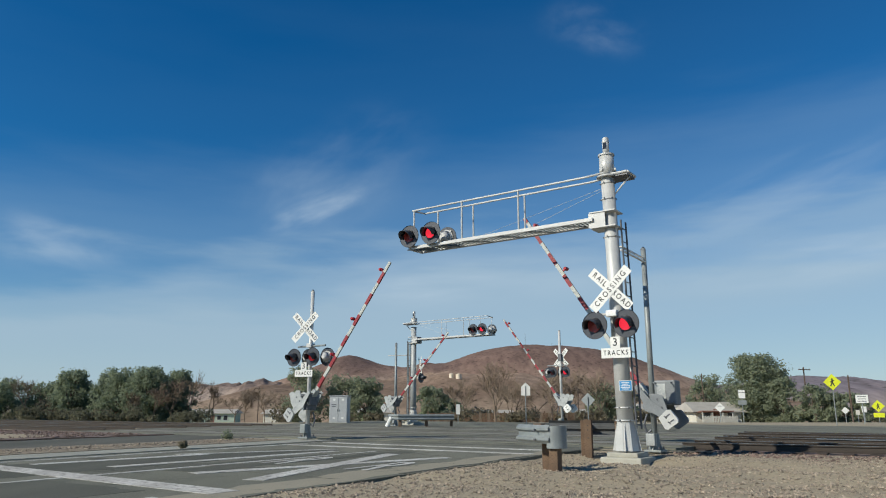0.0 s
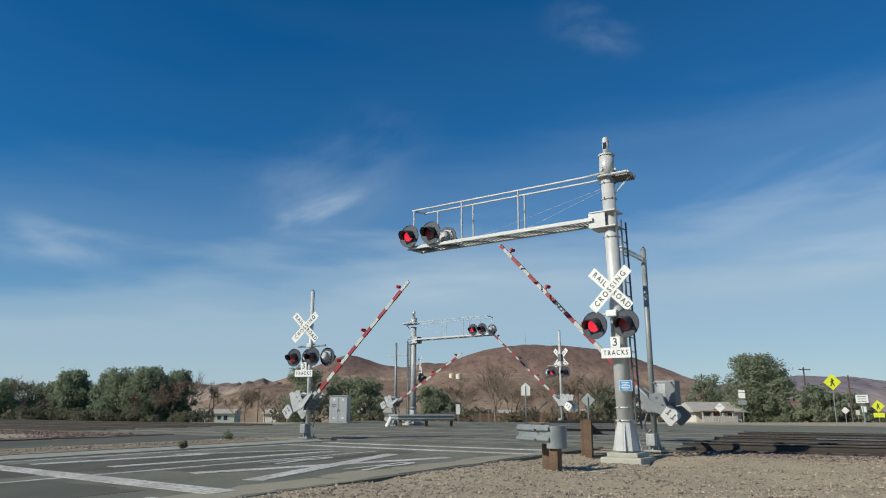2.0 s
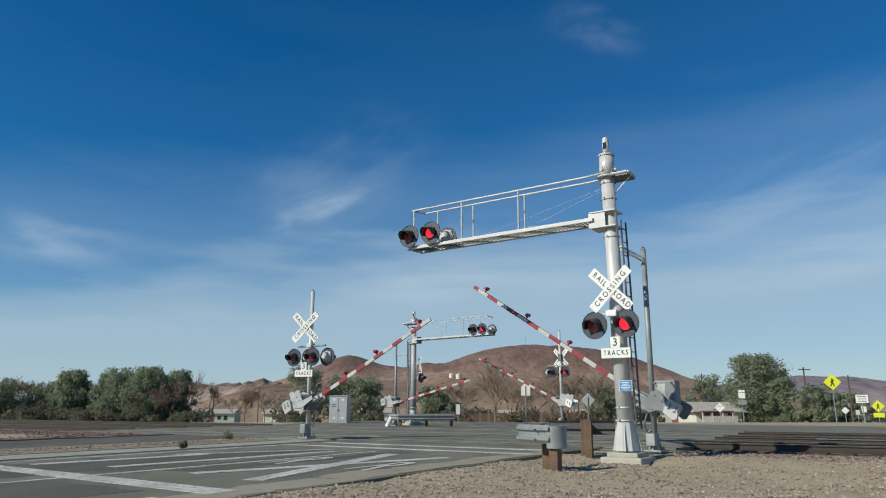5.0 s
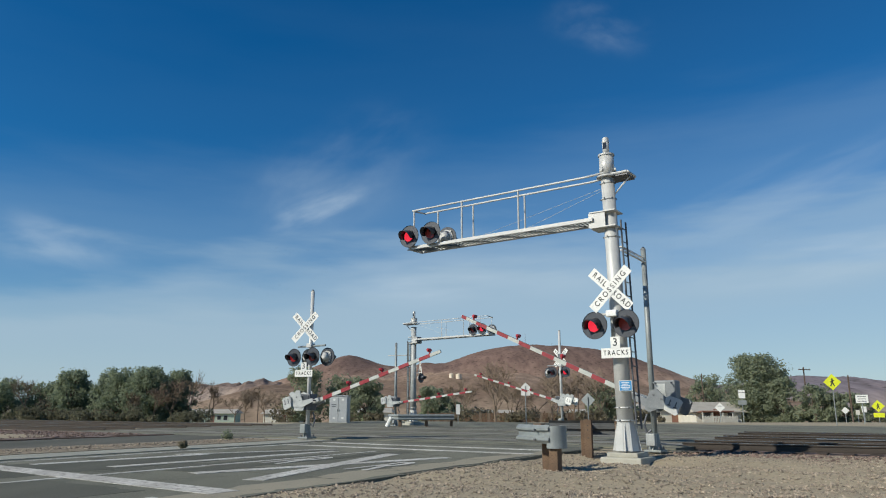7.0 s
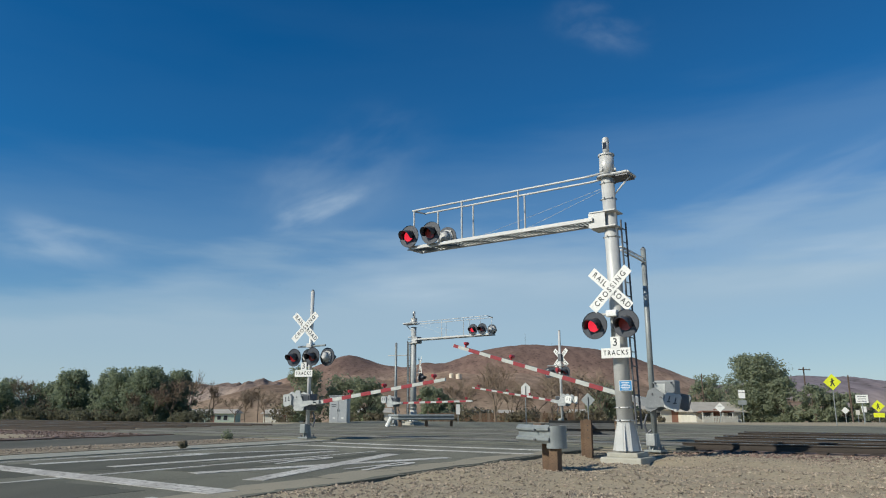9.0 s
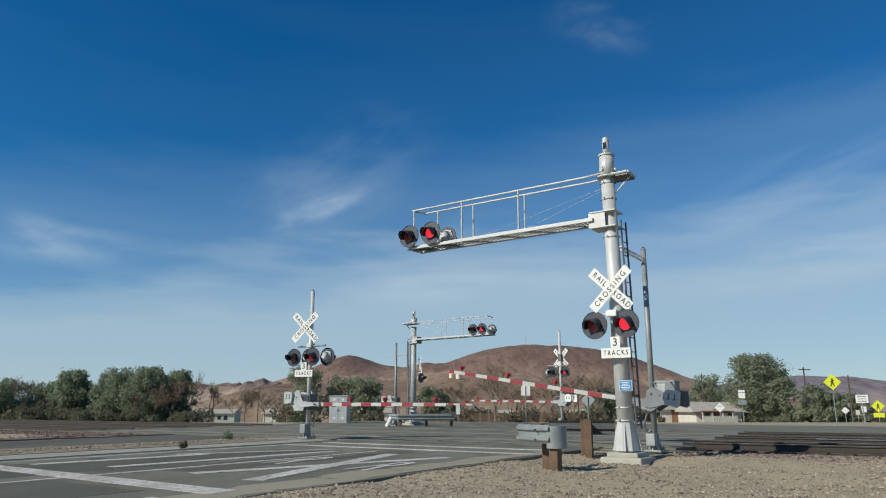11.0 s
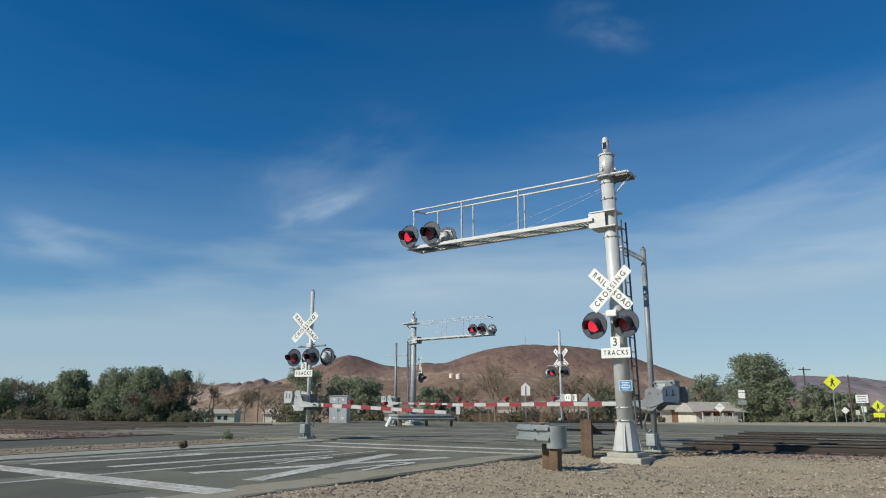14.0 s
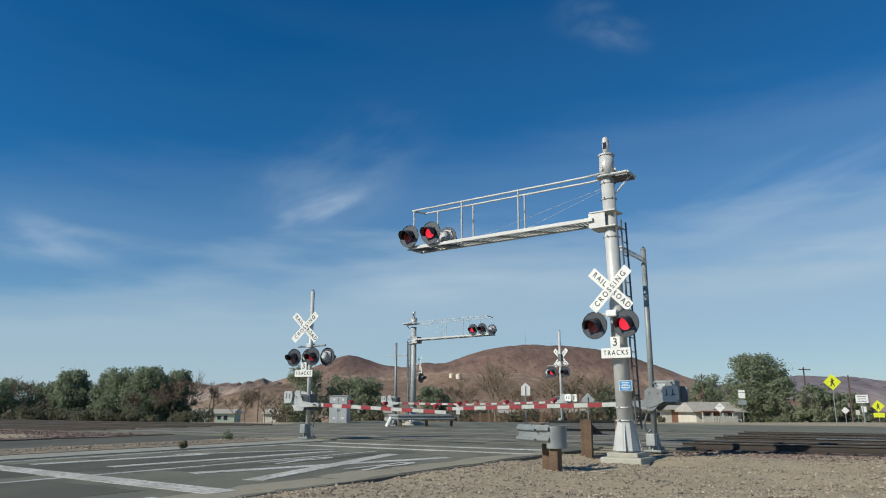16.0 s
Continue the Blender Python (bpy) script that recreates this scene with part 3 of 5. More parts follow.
def flasher(parent, at, phase="", r=0.305, lens=0.152, lit=LIT):
    """A round-backed warning light that faces -y; the bulb behind the lens comes forward when it is lit."""
    bm = disc(B(), r, 0.0, 0.012, 36)
    bmesh.ops.create_cone(bm, cap_ends=False, segments=36, radius1=r, radius2=r, depth=0.03, matrix=pose(0, 0.0, 0, 90, 0, 0))
    fl = part("flasher", bm, BLACK, parent, "red warning light on a black round backing", at)
    bm = disc(B(), lens * 1.3, 0.012, 0.10, 24, lens * 1.2)
    rod(bm, (0, 0.10, 0), (0, 0.22, 0), lens * 1.2, lens * 0.5, 24)
    hs = part("housing", bm, SILVER, fl, "silver painted lamp housing", smooth=True)
    part("rim", disc(B(), lens * 1.42, 0.02, 0.045, 24), SILVER, hs)
    for k in range(4):
        a = radians(45 + 90 * k)
        part("lug", box(B(), 0.04, 0.04, 0.05, math.sin(a) * lens * 1.42, 0.035, math.cos(a) * lens * 1.42, 0, math.degrees(a), 0), SILVER, hs)
    bm = disc(B(), lens, -0.035, -0.004, 28, lens)
    part("lens", bm, LENS, fl, "red glass lens", smooth=True)
    bm = B()
    n, th = 18, 0.006
    rows_ = []
    for k in range(n + 1):
        a = radians(-112 + 224 * k / n)
        reach = 0.06 + 0.29 * (0.5 + 0.5 * math.cos(a)) ** 0.8
        x, z = math.sin(a), math.cos(a)
        rr = lens * 1.10
        rows_.append([bm.verts.new((x * rr, -0.002, z * rr)), bm.verts.new((x * rr, -reach, z * rr - 0.22 * reach)),
                      bm.verts.new((x * (rr + th), -reach, z * (rr + th) - 0.22 * reach)), bm.verts.new((x * (rr + th), -0.002, z * (rr + th)))])
    for a, b in zip(rows_, rows_[1:]):
        for k in range(4):
            bm.faces.new((a[k], b[k], b[(k + 1) % 4], a[(k + 1) % 4]))
    bmesh.ops.recalc_face_normals(bm, faces=bm.faces)
    part("hood", bm, BLACK, fl, "black visor", smooth=True)
    if phase:
        bm = B()
        bmesh.ops.create_uvsphere(bm, u_segments=20, v_segments=10, radius=1.0, matrix=Matrix.Diagonal((lens * 0.96, 0.012, lens * 0.96, 1)))
        b = part("bulb", bm, lit, fl, "glowing red bulb", Matrix.Translation((0, -0.02, 0)), smooth=True)
        BULBS[phase].append(b)
    return fl


def crossbuck(parent, at, back=False):
    L, H = 1.22, 0.229
    front = None
    for text, a, y in (("RAIL  ROAD", 45, 0.0), ("CROSSING", -45, -0.012)):
        bm = box(B(), L, 0.004, H, 0, 0, 0)
        bl = part("crossbuck_blade", bm, GALV if back else WHITE, parent, "white crossbuck blade with black capitals", at @ Matrix.Translation((0, y, 0)) @ pose(0, 0, 0, 0, a, 0))
        if text.startswith("R"):
            for word, x in (("RAIL", -0.335), ("ROAD", 0.335)):
                letters(word, 0.172, INK, bl, pose(x, -0.0045, 0), 0.001, 0.88, 1.38)
        else:
            letters("CROSSING", 0.172, INK, bl, pose(0, -0.0045, 0), 0.001, 0.90, 1.45)


def track_plate(parent, at):
    bm = box(B(), 0.66, 0.004, 0.215, 0, 0, 0, bev=0.0)
    pl = part("sign_plate", bm, WHITE, parent, "white TRACKS plate", at)
    letters("TRACKS", 0.150, INK, pl, pose(0, -0.0045, 0), 0.001, 0.80, 1.4)
    bm = box(B(), 0.215, 0.004, 0.25, 0, 0, 0)
    p2 = part("sign_plate", bm, WHITE, parent, "white plate with the number three", at @ Matrix.Translation((0, -0.006, 0.225)))
    letters("3", 0.24, INK, p2, pose(0, -0.0045, 0), 0.001, 0.95)


def gate_parts(g, key, pz, L, side, first):
    """Mechanism housing and striped arm; the arm lies along +x when down. side is the y that faces the street."""
    dull = key == "near"
    paint = MECHD if dull else MECH
    if dull:
        bm = box(B(), 0.52, 0.34, 0.58, -0.36, -side * 0.05, pz + 0.25, bev=0.03)
        box(bm, 0.20, 0.30, 0.30, -0.08, 0, pz + 0.08, bev=0.02)
        hs = part("mechanism_housing", bm, MECHD, g, "grey painted gate mechanism housing")
        part("housing_cover", box(B(), 0.22, 0.02, 0.40, -0.28, side * 0.125, pz + 0.26, bev=0.006), MECH, hs, "pale cover panel")
        corners = ((-0.54, 0.02), (-0.54, 0.48), (-0.14, 0.02), (-0.14, 0.48))
        plate = [(0.07, 0.30), (-0.06, 0.40), (-0.42, 0.28), (-0.42, 0.10), (-0.10, -0.17), (0.02, -0.17), (0.10, -0.06)]
    else:
        bm = box(B(), 0.40, 0.34, 0.36, 0.06, side * 0.04, pz + 0.14, bev=0.025)
        box(bm, 0.24, 0.40, 0.20, 0.04, 0, pz - 0.08, bev=0.02)
        hs = part("mechanism_housing", bm, DKSTEEL, g, "dark gate mechanism housing")
        part("housing_cover", box(B(), 0.30, 0.02, 0.26, 0.08, side * 0.22, pz + 0.15, bev=0.006), BLACK, hs)
        corners = ((-0.05, 0.04), (0.21, 0.04), (-0.05, 0.26), (0.21, 0.26))
        plate = [(-0.62, 0.34), (-0.50, 0.40), (-0.36, 0.36), (-0.30, 0.44), (-0.12, 0.43), (-0.08, 0.24), (0.02, 0.10), (0.10, -0.02), (0.05, -0.20), (-0.34, -0.20), (-0.50, 0.02)]
    for dx, dz in corners:
        part("bolt", disc(B(), 0.016, side * 0.12, side * 0.245, 8, None, dx, pz + dz), GALV, hs)
    part("drive_shaft", disc(B(), 0.075, -0.27, 0.27, 16, None, 0.0, pz), DKSTEEL, g)
    bm = B()
    h0, h1 = 0.112, 0.088
    v = [bm.verts.new((x, y, z * h)) for x, h in ((0.50, h0), (L, h1)) for y, z in ((-0.025, -0.5), (0.025, -0.5), (0.025, 0.5), (-0.025, 0.5))]
    for f in ((0, 1, 2, 3), (7, 6, 5, 4), (0, 4, 5, 1), (1, 5, 6, 2), (2, 6, 7, 3), (3, 7, 4, 0)):
        bm.faces.new([v[i] for i in f])
    bmesh.ops.recalc_face_normals(bm, faces=bm.faces)
    arm = part("gate_arm", bm, ARMW, g, "red and white striped gate arm with red lamps", pose(0, 0, pz))
    x = first
    while x < L - 0.05:
        x1 = min(x + 0.395, L - 0.01)
        h = h0 + (h1 - h0) * (x - 0.5) / (L - 0.5) + 0.004
        part("stripe", box(B(), x1 - x, 0.056, h, (x + x1) / 2, 0, 0), RED, arm, "red reflective band")
        x += 0.79
    for f in ((0.93, 0.67, 0.43) if dull else (0.93, 0.59, 0.34)):
        lx = L * f
        lm = part("arm_lamp", disc(B(), 0.052, -0.06, 0.06, 16, None, lx, 0.155), REDPL, arm, "small red arm lamp")
        part("lamp_bracket", box(B(), 0.035, 0.05, 0.09, lx, 0, 0.085, bev=0.006), REDPL, lm)
        part("lamp_hood", rod(B(), (lx, -0.09, 0.165), (lx, 0.09, 0.165), 0.036, None, 12), REDPL, lm)
    part("lamp_cable", rod(B(), (0.5, 0.02, 0.064), (L * 0.93, 0.02, 0.054), 0.008, None, 6), DKSTEEL, arm)
    # side plates, and levers on the shaft that carry the counterweights
    shade = {"near": MECHD, "right": WHITE}
    for y in (-0.26, 0.26):
        k = 1 if y > 0 else -1
        if dull:
            sp = part("side_plate", slab(B(), plate, y - 0.014, y + 0.014), paint, arm, "painted steel side plate")
            z = 0.0
        else:
            sp = part("side_plate", slab(B(), [(a, b + pz) for a, b in plate], y - 0.014, y + 0.014), paint, g, "painted steel side plate")
            z = pz
        for dx, dz in ((0.0, 0.0), (-0.04, 0.24), (-0.26, 0.22), (-0.12, 0.10)):
            part("bolt", disc(B(), 0.024, y, y + k * 0.035, 8, None, dx, z + dz), DKSTEEL, sp)
        part("arm_bracket", slab(B(), [(-0.62, 0.12), (-0.06, -0.10), (0.5, -0.055), (0.5, 0.055), (0.02, 0.10), (-0.56, 0.30)], y + k * 0.02, y + k * 0.036), paint, arm, "steel arm bracket")
        out = [(-0.76, 0.06), (-0.71, 0.01), (-0.42, 0.03), (-0.38, 0.30), (-0.43, 0.38), (-0.70, 0.40), (-0.76, 0.36)]
        # near gate: rear weight in the darker grey, its shade put into the colour
        w = part("counterweight", slab(B(), out, y + k * 0.038, y + k * 0.105), SILVER if dull and k == side else shade.get(key, MECH), arm, "pale grey counterweight")
        for dx in (-0.65, -0.50):
            part("weight_slot", box(B(), 0.026, 0.012, 0.15, dx, y + k * 0.108, 0.24), DKSTEEL, w)
            part("weight_slot", box(B(), 0.08, 0.012, 0.026, dx, y + k * 0.108, 0.18, 0, 14, 0), DKSTEEL, w)
    part("arm_socket", box(B(), 0.40, 0.20, 0.13, 0.36, 0, 0, bev=0.012), MECH, arm)
    part("socket_tie", box(B(), 0.05, 0.50, 0.07, 0.22, 0, 0, bev=0.008), paint, arm)
    for k in range(2):
        part("bolt", disc(B(), 0.02, -0.275, 0.275, 8, None, 0.25 + k * 0.18, 0), DKSTEEL, arm)
    ARMS[key] = (arm, pz)


def pole_foot(g, r=0.07):
    bm = box(B(), 0.42, 0.42, 0.05, 0, 0, 0.02, bev=0.008)
    part("base_plate", bm, GALV, g)
    bm = rod(B(), (0, 0, 0.04), (0, 0, 0.42), r * 1.9, r * 1.3, 12)
    part("pole_socket", bm, GALV, g)
    for k in range(4):
        a = radians(45 + 90 * k)
        part("anchor_bolt", rod(B(), (0.2 * math.cos(a), 0.2 * math.sin(a), 0), (0.2 * math.cos(a), 0.2 * math.sin(a), 0.12), 0.018, None, 6), DKSTEEL, g)
        part("gusset", slab(B(), [(r, 0.04), (r + 0.12, 0.04), (r, 0.3)], -0.008, 0.008), GALV, g, "", pose(0, 0, 0, 0, 0, 90 * k))


def mast_gate(name, at, key, pz, L, height, r, signs, label, face=-1, phases=("", ""), offs=(-0.6, 0.3), scale_l=0.29, first=0.6, sign_dx=0.0):
    g = thing(name, at, label, "crossing gate", "crossing gates")
    pole_foot(g, r)
    bm = rod(B(), (0, 0, 0.04), (0, 0, height), r, r * 0.9, 14)
    part("mast", bm, SILVER if signs else GALV, g, "silver painted steel mast", smooth=True)
    part("mast_cap", rod(B(), (0, 0, height), (0, 0, height + 0.06), r * 0.95, r * 0.3, 12), GALV, g)
    part("junction_box", box(B(), 0.22, 0.16, 0.28, 0.02, face * 0.17, 0.28 if key == "near" else 0.30, bev=0.015), GALV if signs else MECH, g)
    gate_parts(g, key, pz, L, face, first)
    bm = B()
    pts = [(0.12, 0.1, pz - 0.25), (0.2, 0.12, pz - 0.5), (0.14, 0.1, pz - 0.7), (0.05, 0.08, pz - 0.62)]
    for a, b in zip(pts, pts[1:]):
        rod(bm, a, b, 0.025, None, 8)
    part("conduit", bm, DKSTEEL, g)
    if signs:
        yaw = 14 if face < 0 else 170
        if face < 0:
            crossbuck(g, pose(sign_dx, -0.13, 3.54, 0, 0, yaw))
            track_plate(g, pose(sign_dx, -0.13, 2.04, 0, 0, yaw))
        else:
            # this crossbuck is bolted to the mast's other side and shows past it
            crossbuck(g, pose(0, -0.10, 3.66, 0, 0, yaw))
            part("blade_clamp", box(B(), 0.20, 0.16, 0.40, 0, 0.0, 3.66, bev=0.01), DKSTEEL, g, "dark clamp between the crossbuck blades")
        yaw = 4 if face < 0 else 172
        zl = 2.56 if face < 0 else 2.88
        bm = rod(B(), (offs[0], 0, zl + 0.36), (offs[1] + 0.4, 0, zl + 0.36), 0.03, None, 10)
        part("light_crossarm", bm, GALV, g)
        part("junction_box", box(B(), 0.22, 0.2, 0.14, 0, 0, zl + 0.38, bev=0.02), SILVER, g)
        for x, ph in zip(offs, phases):
            # lamps turned from the eye get DIM, the falloff put into their glow
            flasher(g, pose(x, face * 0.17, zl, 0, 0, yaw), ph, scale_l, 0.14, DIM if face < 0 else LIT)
            flasher(g, pose(x + 0.38, -face * 0.12, zl, 0, 0, yaw + 180), "", scale_l, 0.13)
    return g


def cantilever(at, name, arm_l, face, phases, lamp_x, label, top=6.25, arm_z=5.1, height=6.75, drop=0.0):
    c = thing(name, at, label, "cantilever signal", "cantilever signals")
    part("foundation", box(B(), 0.90, 0.90, 0.50, 0, 0, drop - 0.13, bev=0.03), CONC, c, "pale concrete foundation")
    part("foundation", box(B(), 0.68, 0.68, 0.10, 0, 0, drop + 0.165, bev=0.02), CONC, c)
    bm = rod(B(), (0, 0, drop + 0.25), (0, 0, height - 0.5), 0.182, 0.15, 24)
    part("mast", bm, SILVER if face > 0 else MECH, c, "silver painted tubular mast", smooth=True)
    bm = rod(B(), (0, 0, drop + 0.24), (0, 0, drop + 0.86), 0.265, 0.192, 8)
    part("mast_base", bm, SILVER, c, "flared silver mast base")
    for k in range(4):
        part("gusset", slab(B(), [(0.19, drop + 0.24), (0.305, drop + 0.24), (0.20, drop + 0.80)], -0.01, 0.01), SILVER, c, "", pose(0, 0, 0, 0, 0, 90 * k + 12))
    for z, r in ((1.0, 0.184), (0.73, 0.205), (4.80, 0.165), (5.70, 0.160), (6.08, 0.158)):
        part("band_clamp", rod(B(), (0, 0, z - 0.016), (0, 0, z + 0.016), r, None, 24), SILVER, c, "", None, True)
        for k in range(6):
            a = radians(60 * k + 20)
            q = Vector((math.cos(a), math.sin(a), 0))
            part("bolt", rod(B(), q * (r - 0.01) + Vector((0, 0, z)), q * (r + 0.028) + Vector((0, 0, z)), 0.016, None, 8), DKSTEEL, c)
    # upper sleeve, cap and dome camera
    part("mast_sleeve", rod(B(), (0, 0, top), (0, 0, height), 0.175, 0.17, 24), SILVER, c, "", None, True)
    part("sleeve_rim", rod(B(), (0, 0, height), (0, 0, height + 0.04), 0.19, None, 24), SILVER, c)
    bm = rod(B(), (0, 0, height + 0.04), (0, 0, height + 0.34), 0.075, 0.08, 16)
    cm = part("dome_camera", bm, SILVER, c, "small silver dome camera", None, True)
    part("camera_window", box(B(), 0.07, 0.05, 0.15, 0.0, face * 0.06, height + 0.25), GLASS, cm, "dark camera window")
    part("camera_cap", rod(B(), (0, 0, height + 0.34), (0, 0, height + 0.46), 0.085, 0.07, 16), SILVER, cm, "silver camera cap")
    part("sleeve_flange", rod(B(), (0, 0, top - 0.03), (0, 0, top), 0.25, None, 20), SILVER, c)
    for k in (0, 120, 240):
        q = Vector((math.cos(radians(k + 70)), math.sin(radians(k + 70)), 0))
        part("bolt", rod(B(), q * 0.16 + Vector((0, 0, top + 0.15)), q * 0.21 + Vector((0, 0, top + 0.15)), 0.05, None, 12), SILVER, c)
    # service platform at the top, reaching behind the mast
    bm = box(B(), 0.62, 0.50, 0.04, -0.20, -0.16, top - 0.03, bev=0.005)
    pl = part("platform", bm, DKSTEEL, c, "small grated service platform")
    for x0, y0, x1, y1 in ((-0.51, -0.41, 0.11, -0.41), (-0.51, 0.09, 0.11, 0.09), (-0.51, -0.41, -0.51, 0.09)):
        part("platform_edge", rod(B(), (x0, y0, top + 0.02), (x1, y1, top + 0.02), 0.035, None, 8), SILVER, pl)
    part("platform_brace", rod(B(), (-0.5, -0.1, top - 0.05), (-0.12, -0.05, top - 0.45), 0.02, None, 8), SILVER, pl)
    # bracket box that holds the arm
    for z in (arm_z - 0.06, arm_z + 0.30):
        part("bracket_plate", box(B(), 0.62, 0.5, 0.03, 0.08, 0, z, bev=0.005), SILVER, c)
    part("bracket_web", box(B(), 0.40, 0.02, 0.33, 0.22, 0.22, arm_z + 0.12), SILVER, c)
    part("bracket_web", box(B(), 0.40, 0.02, 0.33, 0.22, -0.22, arm_z + 0.12), SILVER, c)
    # the walkway arm
    for y in (-0.30, 0.26):
        bm = box(B(), arm_l - 0.3, 0.05, 0.09, 0.3 + (arm_l - 0.3) / 2, y, arm_z + 0.135, bev=0.008)
        part("arm_beam", bm, SILVER, c, "silver arm beam")
    part("arm_end", box(B(), 0.04, 0.60, 0.09, arm_l, -0.02, arm_z + 0.135), SILVER, c)
    n = int((arm_l - 0.5) / 0.10)
    bm = B()
    for k in range(n):
        box(bm, 0.016, 0.50, 0.035, 0.5 + k * 0.10, -0.02, arm_z + 0.15)
    for y in (-0.2, -0.08, 0.04, 0.16):
        box(bm, arm_l - 0.5, 0.008, 0.04, 0.45 + (arm_l - 0.5) / 2, y, arm_z + 0.15)
    gr = part("walkway_grating", bm, GALV, c, "open steel walkway grating")
    for k in range(int(arm_l / 0.9)):
        part("cross_brace", rod(B(), (0.6 + 0.9 * k, -0.27, arm_z + 0.11), (1.2 + 0.9 * k, 0.23, arm_z + 0.11), 0.018, None, 6), GALV, gr)
    # hand rails on both sides
    f = arm_l / 5.6
    for y, posts, z1 in ((0.26, (5.45, 3.9, 2.23), top), (-0.30, (5.05, 3.9, 2.35), top + 0.05)):
        y_, hr = y, (0.026 if face > 0 else 0.017)
        rl = B()
        rod(rl, (0.42 if y > 0 else 0.5, y_, z1), (5.5 * f, y_, z1), hr, None, 10)
        rod(rl, (0.42 if y > 0 else 0.5, y_, z1), (0.02, y_ * 0.6, z1 + (0.06 if y > 0 else 0.0)), hr, None, 10)
        part("handrail", rl, SILVER, c, "silver pipe handrail")
        for x in posts:
            part("rail_post", rod(B(), (x * f, y_, arm_z + 0.18), (x * f, y_, z1), hr * 0.92, None, 8), SILVER, c)
    part("handrail", rod(B(), (5.5 * f, 0.26, top), (5.5 * f, -0.30, top + 0.05), 0.024, None, 8), SILVER, c)
    for x, z in ((2.6, 5.95), (4.1, 6.0)):
        part("stay_wire", rod(B(), (0.1, 0.0, z), (x * f, -0.25, arm_z + 0.22), 0.004, None, 5), SILVER, c, "thin steel stay wire")
    yaw = 180 if face > 0 else 0
    for x, ph in zip(lamp_x[:2], phases):
        flasher(c, pose(x, face * 0.36, arm_z + 0.44, 0, 0, yaw), ph)
        part("light_bracket", rod(B(), (x, face * 0.22, arm_z + 0.15), (x, face * 0.24, arm_z + 0.46), 0.03, None, 8), SILVER, c)
    for x in lamp_x[2:]:
        flasher(c, pose(x, -face * 0.30, arm_z + 0.42, 0, 0, yaw + 180), "")
        part("light_bracket", rod(B(), (x, -face * 0.16, arm_z + 0.15), (x, -face * 0.14, arm_z + 0.44), 0.03, None, 8), SILVER, c)
    if face < 0:
        part("strut", rod(B(), (0.0, 0.0, 4.05), (-1.5, -0.6, 4.05), 0.025, None, 8), SILVER, c, "pipe strut to the gate mast")
        part("conduit", rod(B(), (-0.32, -0.1, 0.2), (-0.32, -0.1, 4.85), 0.05, None, 8), GALV, c)
    # ladder behind the mast
    ld = B()
    for y in (0.0, -0.30):
        rod(ld, (-0.24, y, 0.55), (-0.24, y, arm_z + 0.1), 0.022, None, 8)
    lad = part("ladder", ld, DKSTEEL, c, "dark steel ladder")
    for k in range(15):
        part("rung", rod(B(), (-0.24, 0.0, 0.65 + 0.31 * k), (-0.24, -0.30, 0.65 + 0.31 * k), 0.013, None, 6), DKSTEEL, lad)
    return c


def near_signal():
    c = cantilever(pose(3.83, 15.76, 0.0, 0, 0, 145), "cantilever_signal", 5.6, 1, ("near_left", "near_right"), (5.54, 4.82, 4.76),
                   "silver cantilever warning signal over the road", 6.25, 5.08, 6.75, -0.14)
    crossbuck(c, pose(-0.05, 0.30, 3.56, 0, 0, 180))
    track_plate(c, pose(-0.09, 0.28, 2.16, 0, 0, 180))
    bm = rod(B(), (-0.40, 0.22, 3.02), (0.40, 0.22, 3.02), 0.03, None, 10)
    part("light_crossarm", bm, SILVER, c)
    part("junction_box", box(B(), 0.26, 0.16, 0.15, -0.05, 0.27, 3.02, bev=0.03), WHITE, c, "white junction box")
    flasher(c, pose(0.36, 0.30, 2.78, 0, 0, 180 - 6), "near_left")
    flasher(c, pose(-0.36, 0.30, 2.78, 0, 0, 180 - 6), "near_right")
    sp = part("sign_plate", box(B(), 0.28, 0.006, 0.225, -0.14, 0.20, 1.46, 0, 0, 8, bev=0.002), WHITE, c, "small blue information plate with white border")
    part("plate_face", box(B(), 0.255, 0.004, 0.20, -0.14, 0.206, 1.46, 0, 0, 8), BLUE, sp)
    for k, wd in enumerate((0.17, 0.12, 0.20, 0.20, 0.15)):
        part("text_bar", box(B(), wd, 0.004, 0.014, -0.14, 0.210, 1.528 - 0.034 * k, 0, 0, 8), WHITE, sp)
    for z in (4.33, 4.41):
        part("strut", box(B(), 0.05, 2.2, 0.03, -0.1, -1.08, z + 0.20, -2.6, 0, 5), WHITE, c, "white steel strut to the gate mast")
    # the mast leans a little: its foot stands to one side of its head
    lean, d = 0.020, Vector((-0.819, -0.574, 0))
    for ob in c.children:
        if ob.type != "MESH" or ob.name.startswith(("light_crossarm", "junction_box")):
            continue
        if ob.matrix_basis == Matrix.Identity(4) or ob.name.startswith("gusset"):
            inv = ob.matrix_basis.to_3x3().inverted() @ d
            if max(v.co.z for v in ob.data.vertices) > 5.0 and min(v.co.z for v in ob.data.vertices) > 4.9:
                continue
            for piece in (ob, *ob.children):
                for v in piece.data.vertices:
                    v.co += inv * lean * (6.25 - v.co.z)


